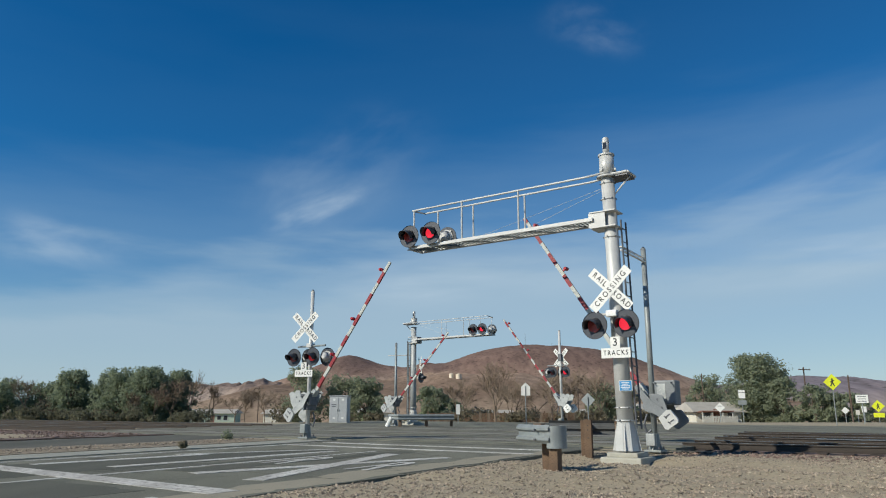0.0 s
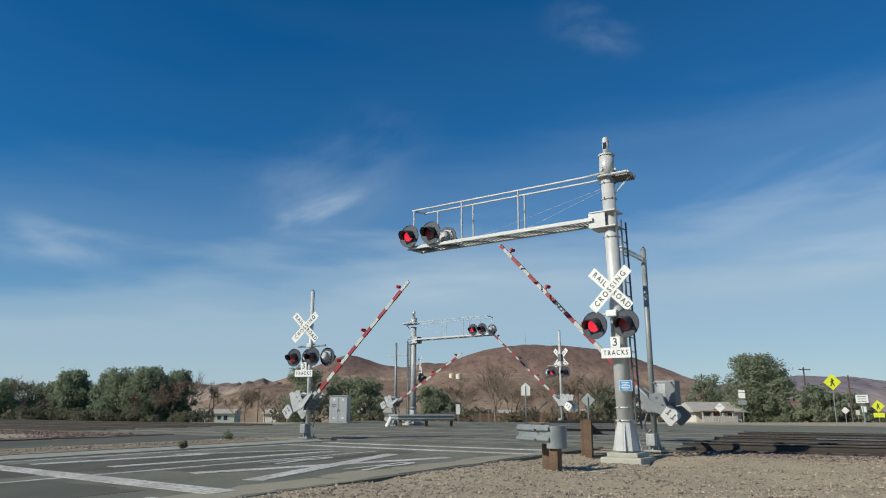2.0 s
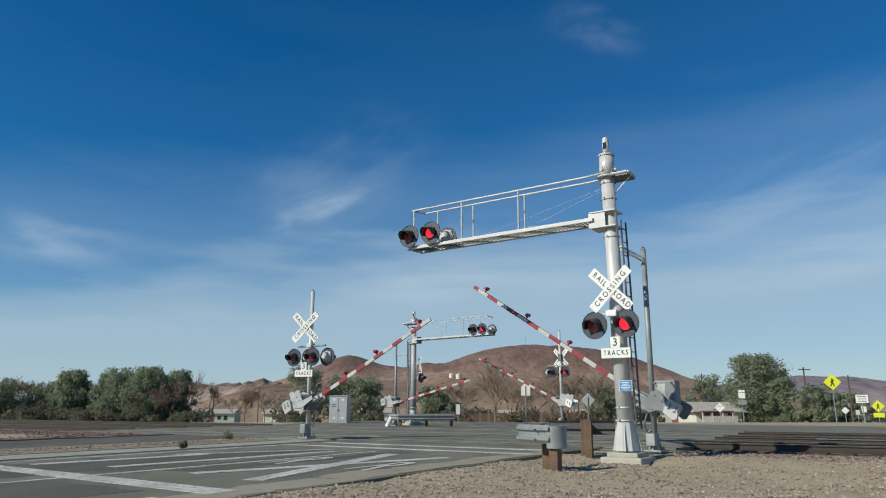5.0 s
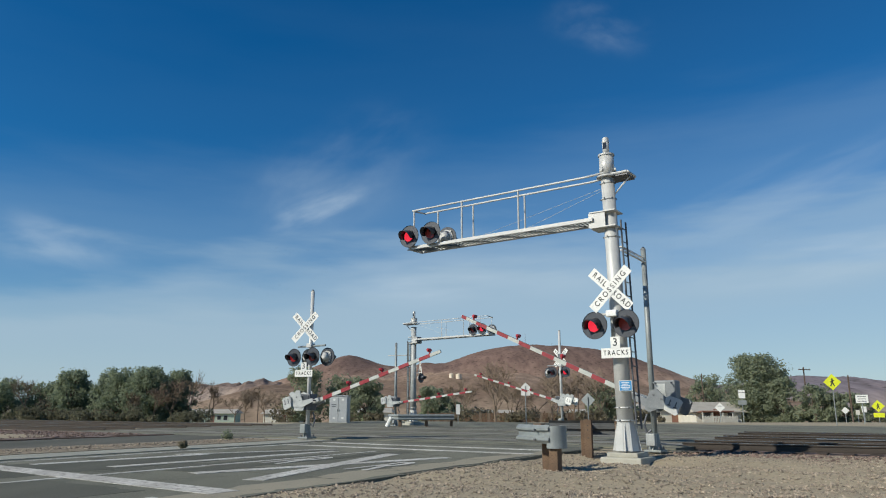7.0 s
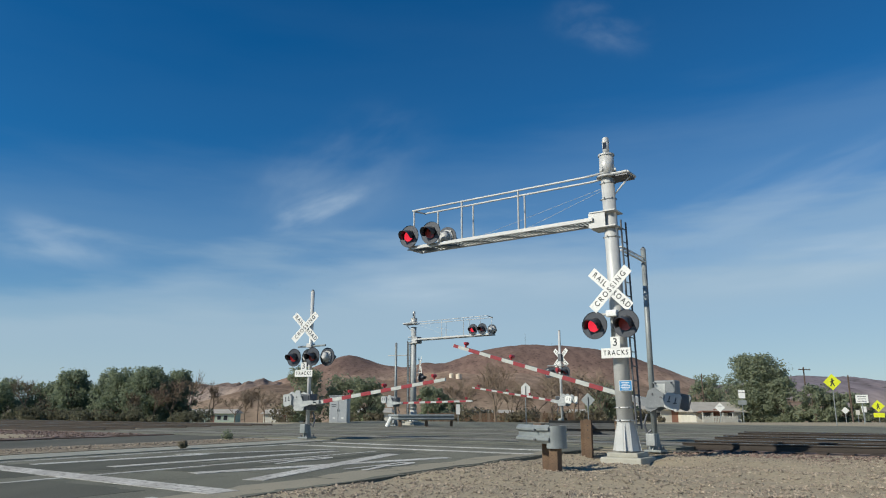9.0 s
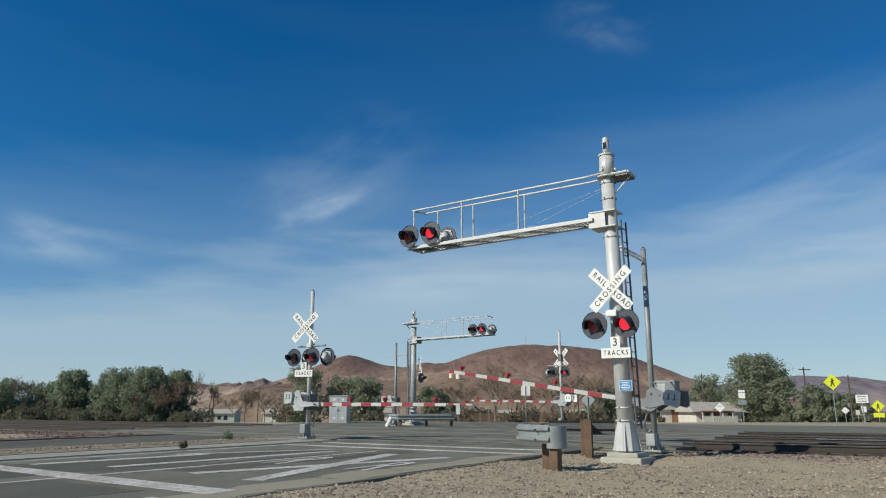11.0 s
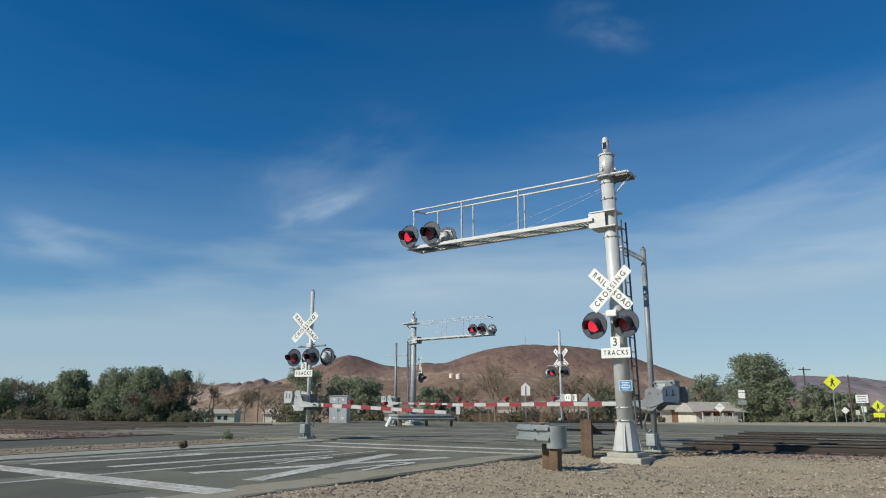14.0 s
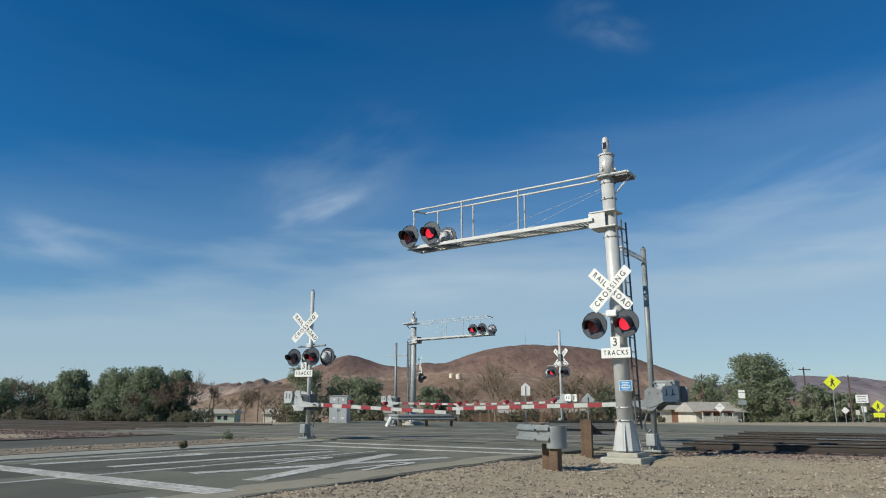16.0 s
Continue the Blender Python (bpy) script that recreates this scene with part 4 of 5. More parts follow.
near_signal()
mast_gate("crossing_gate", pose(5.06, 17.5, -0.02, 0, 0, 180 - 38), "near", 1.12, 6.25, 4.93, 0.072, False,
          "crossing gate on a grey mast with lowering striped arm", 1, first=0.53)
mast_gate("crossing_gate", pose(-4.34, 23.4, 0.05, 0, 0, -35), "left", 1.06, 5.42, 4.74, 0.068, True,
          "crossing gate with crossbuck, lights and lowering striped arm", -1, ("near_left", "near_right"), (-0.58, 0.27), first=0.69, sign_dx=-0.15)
far_signal = cantilever(pose(-1.74, 42.5, 0.0, 0, 0, -38), "cantilever_signal", 5.6, -1, ("far_left", "far_right"), (4.60, 5.22, 5.42),
           "far silver cantilever warning signal beyond the tracks", 5.9, 4.80, 6.2)
flasher(far_signal, pose(0.5, 0.1, 2.72, 0, 0, 95), "", 0.29, 0.14)
part("light_crossarm", rod(B(), (0.0, 0.1, 3.0), (0.55, 0.1, 3.0), 0.03, None, 8), SILVER, far_signal)
crossbuck(far_signal, pose(0.42, 0.1, 3.45, 0, 0, -38))
mast_gate("crossing_gate", pose(-2.69, 41.0, 0.0, 0, 0, -38), "far", 1.25, 5.35, 4.6, 0.075, False,
          "far crossing gate with lowering striped arm", -1)
mast_gate("crossing_gate", pose(6.36, 38.9, 0.0, 0, 0, 180 - 38), "right", 1.30, 5.92, 5.1, 0.075, True,
          "far crossing gate with crossbuck, lights and lowering arm", 1, ("far_right", "far_left"), (-0.40, 0.40))


# ---- guard rails, cabinet, signs and poles ----
WPROF = [(0.0, 0.155), (0.02, 0.13), (0.05, 0.10), (0.05, 0.065), (0.0, 0.03), (0.0, -0.03), (0.05, -0.065), (0.05, -0.10), (0.02, -0.13), (0.0, -0.155)]


def w_beam(bm, path, z, out=1.0):
    """A W-shaped steel rail along a path in x, y, bulging to its right."""
    th = 0.006
    rings = []
    for i, p in enumerate(path):
        a, b = Vector(path[max(0, i - 1)]), Vector(path[min(len(path) - 1, i + 1)])
        d = (b - a).normalized()
        nrm = Vector((d.y, -d.x)) * out
        ring = [bm.verts.new((p[0] + nrm.x * o, p[1] + nrm.y * o, z + h)) for o, h in WPROF]
        ring += [bm.verts.new((p[0] + nrm.x * (o - th), p[1] + nrm.y * (o - th), z + h)) for o, h in reversed(WPROF)]
        rings.append(ring)
    for a, b in zip(rings, rings[1:]):
        for k in range(len(a)):
            j = (k + 1) % len(a)
            bm.faces.new((a[k], a[j], b[j], b[k]))
    bm.faces.new(rings[0])
    bm.faces.new(rings[-1])
    bmesh.ops.recalc_face_normals(bm, faces=bm.faces)
    return bm


def wood_post(parent, x, y, z0, z1, rz, name="post"):
    bm = box(B(), 0.16, 0.20, z1 - z0, 0, 0, (z0 + z1) / 2, bev=0.012)
    return part(name, bm, WOOD, parent, "weathered brown timber post", pose(x, y, 0, 0, 0, rz))


def make_guardrails():
    g = thing("guardrail", pose(0, 0, 0), "galvanised steel guardrail end on timber posts", "guardrail", "guardrails")
    path = [(1.36, 13.15), (1.46, 12.86), (1.58, 12.60), (1.70, 12.43), (1.80, 12.35)]
    part("rail_beam", w_beam(B(), path, 0.56, 1.0), GALV, g, "W-shaped galvanised rail")
    bm = B()
    n = 30
    rings = []
    for k in range(n + 1):
        a = radians(215 + 200 * k / n)
        c = (1.91, 12.50)
        rings.append([bm.verts.new((c[0] + r * math.cos(a), c[1] + r * math.sin(a), h)) for r, h in ((0.20, 0.33), (0.20, 0.70), (0.192, 0.70), (0.192, 0.33))])
    for a, b in zip(rings, rings[1:]):
        for k in range(4):
            bm.faces.new((a[k], a[(k + 1) % 4], b[(k + 1) % 4], b[k]))
    bm.faces.new(rings[0])
    bm.faces.new(rings[-1])
    bmesh.ops.recalc_face_normals(bm, faces=bm.faces)
    part("rail_nose", bm, GALV, g, "rounded galvanised rail nose")
    wood_post(g, 1.90, 12.46, -0.4, 0.60, -31)
    wood_post(g, 1.86, 13.0, -0.4, 0.66, -31)
    part("spacer_block", box(B(), 0.16, 0.2, 0.3, 1.70, 12.9, 0.58, 0, 0, -31, 0.01), WOOD, g)
    for z in (0.47, 0.63):
        part("bolt", rod(B(), (1.60, 12.55, z), (1.54, 12.46, z), 0.018, None, 8), DKSTEEL, g)
    g = thing("guardrail", pose(0, 0, 0), "steel guardrail behind the signal mast", "guardrail", "guardrails")
    path = [(2.45, 16.9), (3.1, 16.75), (3.7, 16.6), (4.0, 16.53)]
    part("rail_beam", w_beam(B(), path, 0.56, -1.0), GREYSTEEL, g, "dark grey rail beam")
    wood_post(g, 3.2, 16.55, -0.4, 0.72, -14)
    wood_post(g, 3.92, 16.33, -0.4, 0.72, -14)
    p = thing("timber_post", pose(3.24, 16.3, 0), "free-standing weathered timber post with drill holes", "post")
    wood_post(p, 0, 0, -0.4, 0.74, -20)
    for z in (0.35, 0.52, 0.62):
        part("drill_hole", rod(B(), (-0.035, -0.098, z), (-0.033, -0.090, z), 0.014, None, 8), INK, p)
    g = thing("guardrail", pose(0, 0, 0), "galvanised guardrail beyond the tracks", "guardrail", "guardrails")
    path = [(-2.95, 39.3), (-2.4, 38.9), (-1.0, 39.1), (0.6, 39.5)]
    part("rail_beam", w_beam(B(), path, 0.50), GALV, g, "W-shaped galvanised rail")
    for x, y in ((-2.3, 39.1), (-0.9, 39.35), (0.45, 39.7)):
        wood_post(g, x, y, -0.3, 0.62, 0)
    part("rail_nose", rod(B(), (-3.0, 39.3, 0.02), (-2.75, 39.1, 0.5), 0.13, 0.12, 12), WHITE, g, "white rail nose")


def plate_sign(at, height, size, shape, face, label, cat="sign", post=GALV, bars=0, symbol=False, back=False, r=0.03):
    """A flat sign on a post; faces -y of its pose."""
    t = thing("sign", at, label, cat)
    part("post", rod(B(), (0, 0.03, -0.4), (0, 0.03, height + size * 0.3), r, None, 8), post, t)
    h = size / 2
    if shape == "diamond":
        pts = [(0, -h * 1.414), (h * 1.414, 0), (0, h * 1.414), (-h * 1.414, 0)]
    elif shape == "pent":
        pts = [(-h, -h * 1.3), (h, -h * 1.3), (h, h * 0.4), (0, h * 1.3), (-h, h * 0.4)]
    elif shape == "tall":
        pts = [(-h * 0.75, -h), (h * 0.75, -h), (h * 0.75, h), (-h * 0.75, h)]
    else:
        pts = [(-h, -h * 0.72), (h, -h * 0.72), (h, h * 0.72), (-h, h * 0.72)]
    bm = slab(B(), [(x, z + height) for x, z in pts], -0.004, 0.0)
    pl = part("plate", bm, face, t)
    for k in range(bars):
        part("text_bar", box(B(), size * (0.75 - 0.12 * (k % 2)), 0.004, size * 0.055, 0, -0.007, height + size * (0.2 - 0.2 * k)), DKSTEEL, pl)
    if symbol:
        for dx, dz, sx, sz, a in ((0.0, 0.26, 0.12, 0.12, 45), (0.0, 0.05, 0.13, 0.34, 0), (-0.09, -0.22, 0.09, 0.32, 22), (0.10, -0.22, 0.09, 0.32, -25), (0.0, 0.07, 0.40, 0.07, -25)):
            part("symbol_bar", box(B(), sx * size, 0.004, sz * size, dx * size, -0.007, height + dz * size, 0, a, 0), INK, pl)
    return t


def at_ground(x, y, rz=0, dz=0.0):
    return pose(x, y, ground_z(x, y) + dz, 0, 0, rz)


def make_signs():
    plate_sign(at_ground(23.75, 44.0, -20), 2.58, 0.69, "diamond", YELLOW, "fluorescent yellow-green diamond crossing sign on a post", symbol=True)
    t = plate_sign(at_ground(32.35, 54.0, -20), 1.2, 0.62, "diamond", YELLOW, "fluorescent yellow-green diamond sign with lower plate", symbol=True)
    part("plate", slab(B(), [(-0.36, 0.38), (0.36, 0.38), (0.36, 0.7), (-0.36, 0.7)], -0.004, 0.0), YELLOW, t, "yellow-green arrow plate")
    plate_sign(at_ground(27.75, 48.0, -20), 1.62, 0.74, "rect", WHITE, "white rectangular sign with three dark lines", bars=3)
    t = plate_sign(at_ground(22.7, 55.0, -15), 2.1, 0.62, "tall", WHITE, "white upright sign over a grey plate", bars=1)
    part("plate", slab(B(), [(-0.3, 1.3), (0.3, 1.3), (0.3, 1.65), (-0.3, 1.65)], -0.004, 0.0), GALV, t)
    plate_sign(at_ground(22.1, 58.0, -15), 1.15, 0.55, "diamond", WHITE, "white diamond sign with a dark cross mark", bars=1)
    plate_sign(at_ground(33.2, 60.0, -15), 0.95, 0.42, "diamond", WHITE, "small white diamond sign by the street")
    plate_sign(at_ground(36.5, 63.0, -15), 1.1, 0.5, "tall", WHITE, "small white sign by the street")
    plate_sign(at_ground(34.5, 60.5, -15), 0.8, 0.4, "tall", STUCCO, "small tan sign by the street")
    plate_sign(at_ground(5.2, 45.5, 150), 2.2, 0.62, "pent", SILVER, "bare metal back of a five-sided sign", r=0.035)
    plate_sign(at_ground(6.4, 32.0, 150), 1.38, 0.45, "diamond", GALV, "bare metal back of a diamond sign on a post", r=0.025)
    t = thing("marker_post", at_ground(0.95, 46.0), "short white roadside marker post", "marker post")
    part("post", box(B(), 0.05, 0.04, 1.2, 0, 0, 0.55), GALV, t)
    part("plate", box(B(), 0.24, 0.01, 0.62, 0, -0.03, 0.95), WHITE, t)


def make_cabinet():
    c = thing("signal_cabinet", pose(-6.95, 49.0, -0.02, 0, 0, -4), "grey aluminium two-door signal cabinet beside the road", "cabinet")
    part("body", box(B(), 1.22, 0.95, 1.76, 0, 0, 0.88, bev=0.02), CABM, c)
    part("roof", box(B(), 1.30, 1.03, 0.06, 0, 0, 1.79, bev=0.015), CABM, c)
    part("plinth", box(B(), 1.3, 1.05, 0.12, 0, 0, 0.0, bev=0.01), CONC, c)
    for k in (-1, 1):
        d = part("door", box(B(), 0.55, 0.03, 1.58, k * 0.29, -0.485, 0.90, bev=0.008), CABM, c, "grey cabinet door")
        part("handle", box(B(), 0.03, 0.03, 0.14, k * 0.06, -0.512, 0.85), DKSTEEL, d)
        for z in (0.35, 1.55):
            part("vent", box(B(), 0.16, 0.012, 0.13, k * 0.29, -0.505, z), WHITE, d)
    part("text_bar", box(B(), 0.32, 0.008, 0.05, -0.3, -0.505, 1.22), DKSTEEL, c)
    part("text_bar", box(B(), 0.26, 0.008, 0.05, -0.3, -0.505, 1.10), DKSTEEL, c)


def utility_pole(x, y, h, arm):
    t = thing("utility_pole", at_ground(x, y, 20), "tall brown wooden utility pole", "utility pole", "utility poles")
    part("pole", rod(B(), (0, 0, -0.5), (0, 0, h), 0.12, 0.085, 8), BARK, t)
    if arm:
        part("crossarm", box(B(), 2.2, 0.1, 0.12, 0, -0.15, h - 0.4), BARK, t)
        for k in (-0.95, -0.35, 0.35, 0.95):
            part("insulator", rod(B(), (k, -0.15, h - 0.34), (k, -0.15, h - 0.16), 0.05, 0.03, 6), GALV, t)


def house(x, y, rz, w, d, hw, hr, wall, roof, label, windows, doors, eave=0.6, flat=True):
    t = thing("house", at_ground(x, y, rz), label, "house", "houses")
    part("wall", box(B(), w, d, hw + 0.6, 0, 0, hw / 2 - 0.3), wall, t)
    bm = B()
    e = eave
    pr = [(-w / 2 - e, hw), (w / 2 + e, hw), (w / 2 + e, hw + 0.12), (0, hw + hr), (-w / 2 - e, hw + 0.12)] if not flat else None
    if flat:
        v = [bm.verts.new(p) for p in ((-w / 2 - e, -d / 2 - e, hw), (w / 2 + e, -d / 2 - e, hw), (w / 2 + e, d / 2 + e, hw), (-w / 2 - e, d / 2 + e, hw),
                                       (-w / 2 - e, -d / 2 - e, hw + 0.15), (w / 2 + e, -d / 2 - e, hw + 0.15), (w / 2 + e, d / 2 + e, hw + 0.15), (-w / 2 - e, d / 2 + e, hw + 0.15),
                                       (-w / 2 - e * 0.3, 0, hw + hr), (w / 2 + e * 0.3, 0, hw + hr))]
        for f in ((3, 2, 1, 0), (0, 1, 5, 4), (2, 3, 7, 6), (4, 5, 9, 8), (6, 7, 8, 9), (0, 4, 8, 7, 3), (1, 2, 6, 9, 5)):
            bm.faces.new([v[i] for i in f])
        bmesh.ops.recalc_face_normals(bm, faces=bm.faces)
    else:
        slab(bm, pr, -d / 2 - e, d / 2 + e)
    part("roof", bm, roof, t, "pale weathered roof")
    for xx, ww, hh, zz in windows:
        wn_ = part("window", box(B(), ww + 0.16, 0.06, hh + 0.16, xx, -d / 2 - 0.02, zz), WHITE, t)
        part("pane", box(B(), ww, 0.04, hh, xx, -d / 2 - 0.045, zz), GLASS, wn_)
    for xx in doors:
        part("door", box(B(), 0.95, 0.06, 2.0, xx, -d / 2 - 0.02, 1.0), REDW, t)
    return t


def make_houses():
    house(-58.6, 185, 3, 12.6, 7, 2.3, 1.1, GREENW, ROOFM, "low pale green house with a flat pitched roof", [(-3.2, 2.6, 1.0, 1.3), (2.6, 0.9, 1.0, 1.3), (4.2, 1.0, 1.1, 1.3)], [1.0])
    t = house(-40.4, 185, -2, 8.6, 7, 2.2, 1.2, STUCCO, ROOFM, "low white house with a pale roof", [(-1.6, 0.8, 0.9, 1.3), (2.6, 1.0, 1.0, 1.3)], [1.0])
    t = house(38.7, 106, 4, 6.6, 6.5, 1.55, 1.45, STUCCO, ROOFM, "white house with a broad pale roof and porch", [(-1.7, 0.9, 0.7, 1.1), (1.7, 0.9, 0.8, 1.1)], [-0.3])
    part("porch_roof", box(B(), 4.6, 2.0, 0.12, -1.0, -4.2, 1.62, -6), REDW, t, "brown porch roof")
    for k in (-3.1, -1.7, -0.2, 1.2):
        part("porch_post", box(B(), 0.14, 0.14, 2.0, k, -5.0, 0.6), STUCCO, t)
    house(33.5, 112, 0, 7.0, 6, 2.0, 0.9, STUCCO, ROOFM, "small pale outbuilding with a low roof", [(-1.5, 1.0, 0.8, 1.2)], [1.2])
    house(33.5, 170, 0, 7.5, 6, 2.1, 1.0, REDW, ROOFM, "small brown outbuilding among bare trees", [(-1.5, 1.0, 0.8, 1.2)], [1.2])
    house(-15.5, 150, 0, 9.5, 6, 2.0, 1.0, STUCCO, ROOFM, "low pale shed behind the far gate", [(-2, 1.2, 0.8, 1.2)], [1.2])
    house(9.0, 160, 0, 12.0, 6, 1.9, 0.9, REDW, ROOFM, "long low brown shed behind the fence", [(-3, 1.2, 0.8, 1.2), (2, 1.2, 0.8, 1.2)], [4.0])
    f = thing("fence", at_ground(38.0, 99.5, 3, 0.0), "low white picket fence before the house", "fence")
    for k in range(22):
        part("picket", box(B(), 0.14, 0.03, 1.0, -2.4 + 0.22 * k, 0, 0.45), STUCCO, f)
    for z in (0.25, 0.75):
        part("fence_rail", box(B(), 4.9, 0.04, 0.09, -0.1, 0.04, z), STUCCO, f)
    f = thing("fence", at_ground(7.0, 78.0, 2, -0.1), "weathered grey board fence along the lots", "fence")
    rng = random.Random(3)
    for k in range(58):
        part("board", box(B(), 0.28, 0.03, 1.2 + rng.uniform(-0.1, 0.1), -8.6 + 0.31 * k, 0, 0.55, 0, rng.uniform(-2, 2), 0), WOOD if k % 3 else TWIG, f)
    for k in range(8):
        part("post", box(B(), 0.12, 0.12, 1.5, -8.6 + 2.5 * k, 0.1, 0.6), WOOD, f)


# ---- plants ----
def leaf_cloud(lumps, count, size, rng, flat=0.55):
    """Many small leaf sprays spread over the shells of uneven lumps."""
    n = count
    k = rng.integers(0, len(lumps), n)
    c = np.array([l[:3] for l in lumps])[k]
    r = np.array([l[3] for l in lumps])[k]
    d = rng.normal(size=(n, 3))
    d /= np.linalg.norm(d, axis=1)[:, None]
    p = c + d * (r * rng.uniform(0.6, 1.4, n) ** 0.9)[:, None] * np.array((1, 1, 0.9))
    nrm = d + 0.55 * rng.normal(size=(n, 3)) + np.array((0, 0, 0.25))
    a = np.cross(nrm, rng.normal(size=(n, 3)))
    a /= np.linalg.norm(a, axis=1)[:, None]
    b = np.cross(nrm, a)
    b /= np.linalg.norm(b, axis=1)[:, None]
    s = size * rng.uniform(0.5, 1.4, n)[:, None]
    v = np.stack([p - a * s, p + b * s * flat, p + a * s, p - b * s * flat], axis=1).reshape(-1, 3)
    f = np.arange(4 * n).reshape(-1, 4)
    return v, f


def leaf_part(name, v, f, m, parent, label=""):
    me = bpy.data.meshes.new(name)
    me.from_pydata(v.tolist(), [], f.tolist())
    me.materials.append(m)
    o = new(name, me)
    o.parent = parent
    if label:
        o["label"] = label
    return o


def tree(x, y, h, w, seed, m=LEAF, label="dense dark green tree with a ragged crown", low=0.12, count=5200, size=0.26, lumps_n=22):
    rng = np.random.default_rng(seed)
    t = thing("tree", at_ground(x, y), label, "tree", "green trees")
    bm = B()
    rod(bm, (0, 0, -0.3), (0.1, 0, h * 0.35), 0.028 * h, 0.018 * h, 8)
    lumps = []
    for k in range(lumps_n):
        u = rng.uniform(low, 0.93)
        half = w / 2 * math.sin(math.pi * min(1.0, 0.22 + 0.72 * u)) ** 0.6
        a = rng.uniform(0, 6.283)
        rad = half * rng.uniform(0.1, 1.0) ** 0.7 * 0.9
        rr = rng.uniform(0.06, 0.14) * min(h, w)
        px, py, pz = math.cos(a) * rad, math.sin(a) * rad, u * h
        if pz + rr > h:
            pz = h - rr
        lumps.append((px, py, pz, rr))
        if k % 5 == 0:
            rod(bm, (0.05, 0, h * 0.2), (px * 0.8, py * 0.8, max(pz * 0.85, h * 0.22)), 0.012 * h, 0.005 * h, 5)
    part("trunk", bm, BARK, t, "grey-brown trunk and limbs")
    v, f = leaf_cloud(lumps, count, size, rng)
    leaf_part("crown", v, f, m, t, "ragged leafy crown")
    return t


def bare_tree(x, y, h, seed, spread=0.5, label="leafless brown tree with fine branches", thick=0.018):
    rng = random.Random(seed)
    t = thing("bare_tree", at_ground(x, y), label, "tree", "bare trees")
    trunk, twigs = B(), []

    def grow(p, d, l, r, k):
        q = p + d * l
        if k < 2:
            rod(trunk, p, q, r, r * 0.7, 6)
        else:
            twigs.append((p, q, r))
        if k >= 6:
            return
        for _ in range(3 if k < 5 else 2):
            n = Vector((rng.gauss(0, 1), rng.gauss(0, 1), rng.gauss(0.35, 0.6)))
            nd = (d + n * spread * rng.uniform(0.5, 1.0)).normalized()
            grow(p + d * l * rng.uniform(0.45, 1.0), nd, l * rng.uniform(0.60, 0.86), r * 0.6, k + 1)
    grow(Vector((0, 0, -0.2)), Vector((rng.uniform(-0.1, 0.1), 0, 1)).normalized(), h * 0.30, thick * h, 0)
    part("trunk", trunk, TWIG, t, "bare brown trunk")
    vs, fs = [], []
    for p, q, r in twigs:
        d = (q - p).normalized()
        a = d.orthogonal().normalized()
        b = d.cross(a)
        i = len(vs)
        for k in range(3):
            o = a * math.cos(k * 2.094) + b * math.sin(k * 2.094)
            vs += [p + o * max(r, 0.017), q + o * max(r * 0.6, 0.010)]
        fs += [(i, i + 2, i + 3, i + 1), (i + 2, i + 4, i + 5, i + 3), (i + 4, i, i + 1, i + 5)]
    me = bpy.data.meshes.new("crown")
    me.from_pydata([tuple(v) for v in vs], [], fs)
    me.materials.append(TWIG)
    o = new("crown", me)
    o.parent = t
    return t


def scrub_belt(points, seed, m, label, size=0.2, per=500):
    """Low scrub that nobody could count, as one mass."""
    rng = np.random.default_rng(seed)
    vv, ff, o = [], [], 0
    for x, y, r, h in points:
        z = ground_z(x, y)
        lumps = [(x + rng.uniform(-r, r) * 0.8, y + rng.uniform(-r, r) * 0.6, z + rng.uniform(0.2, 0.75) * h, rng.uniform(0.2, 0.45) * h) for _ in range(7)]
        v, f = leaf_cloud(lumps, per, size, rng)
        vv.append(v)
        ff.append(f + o)
        o += len(v)
    me = bpy.data.meshes.new("scrub")
    me.from_pydata(np.concatenate(vv).tolist(), [], np.concatenate(ff).tolist())
    me.materials.append(m)
    tagged(new("scrub", me), label, "scrub", kind="stuff")


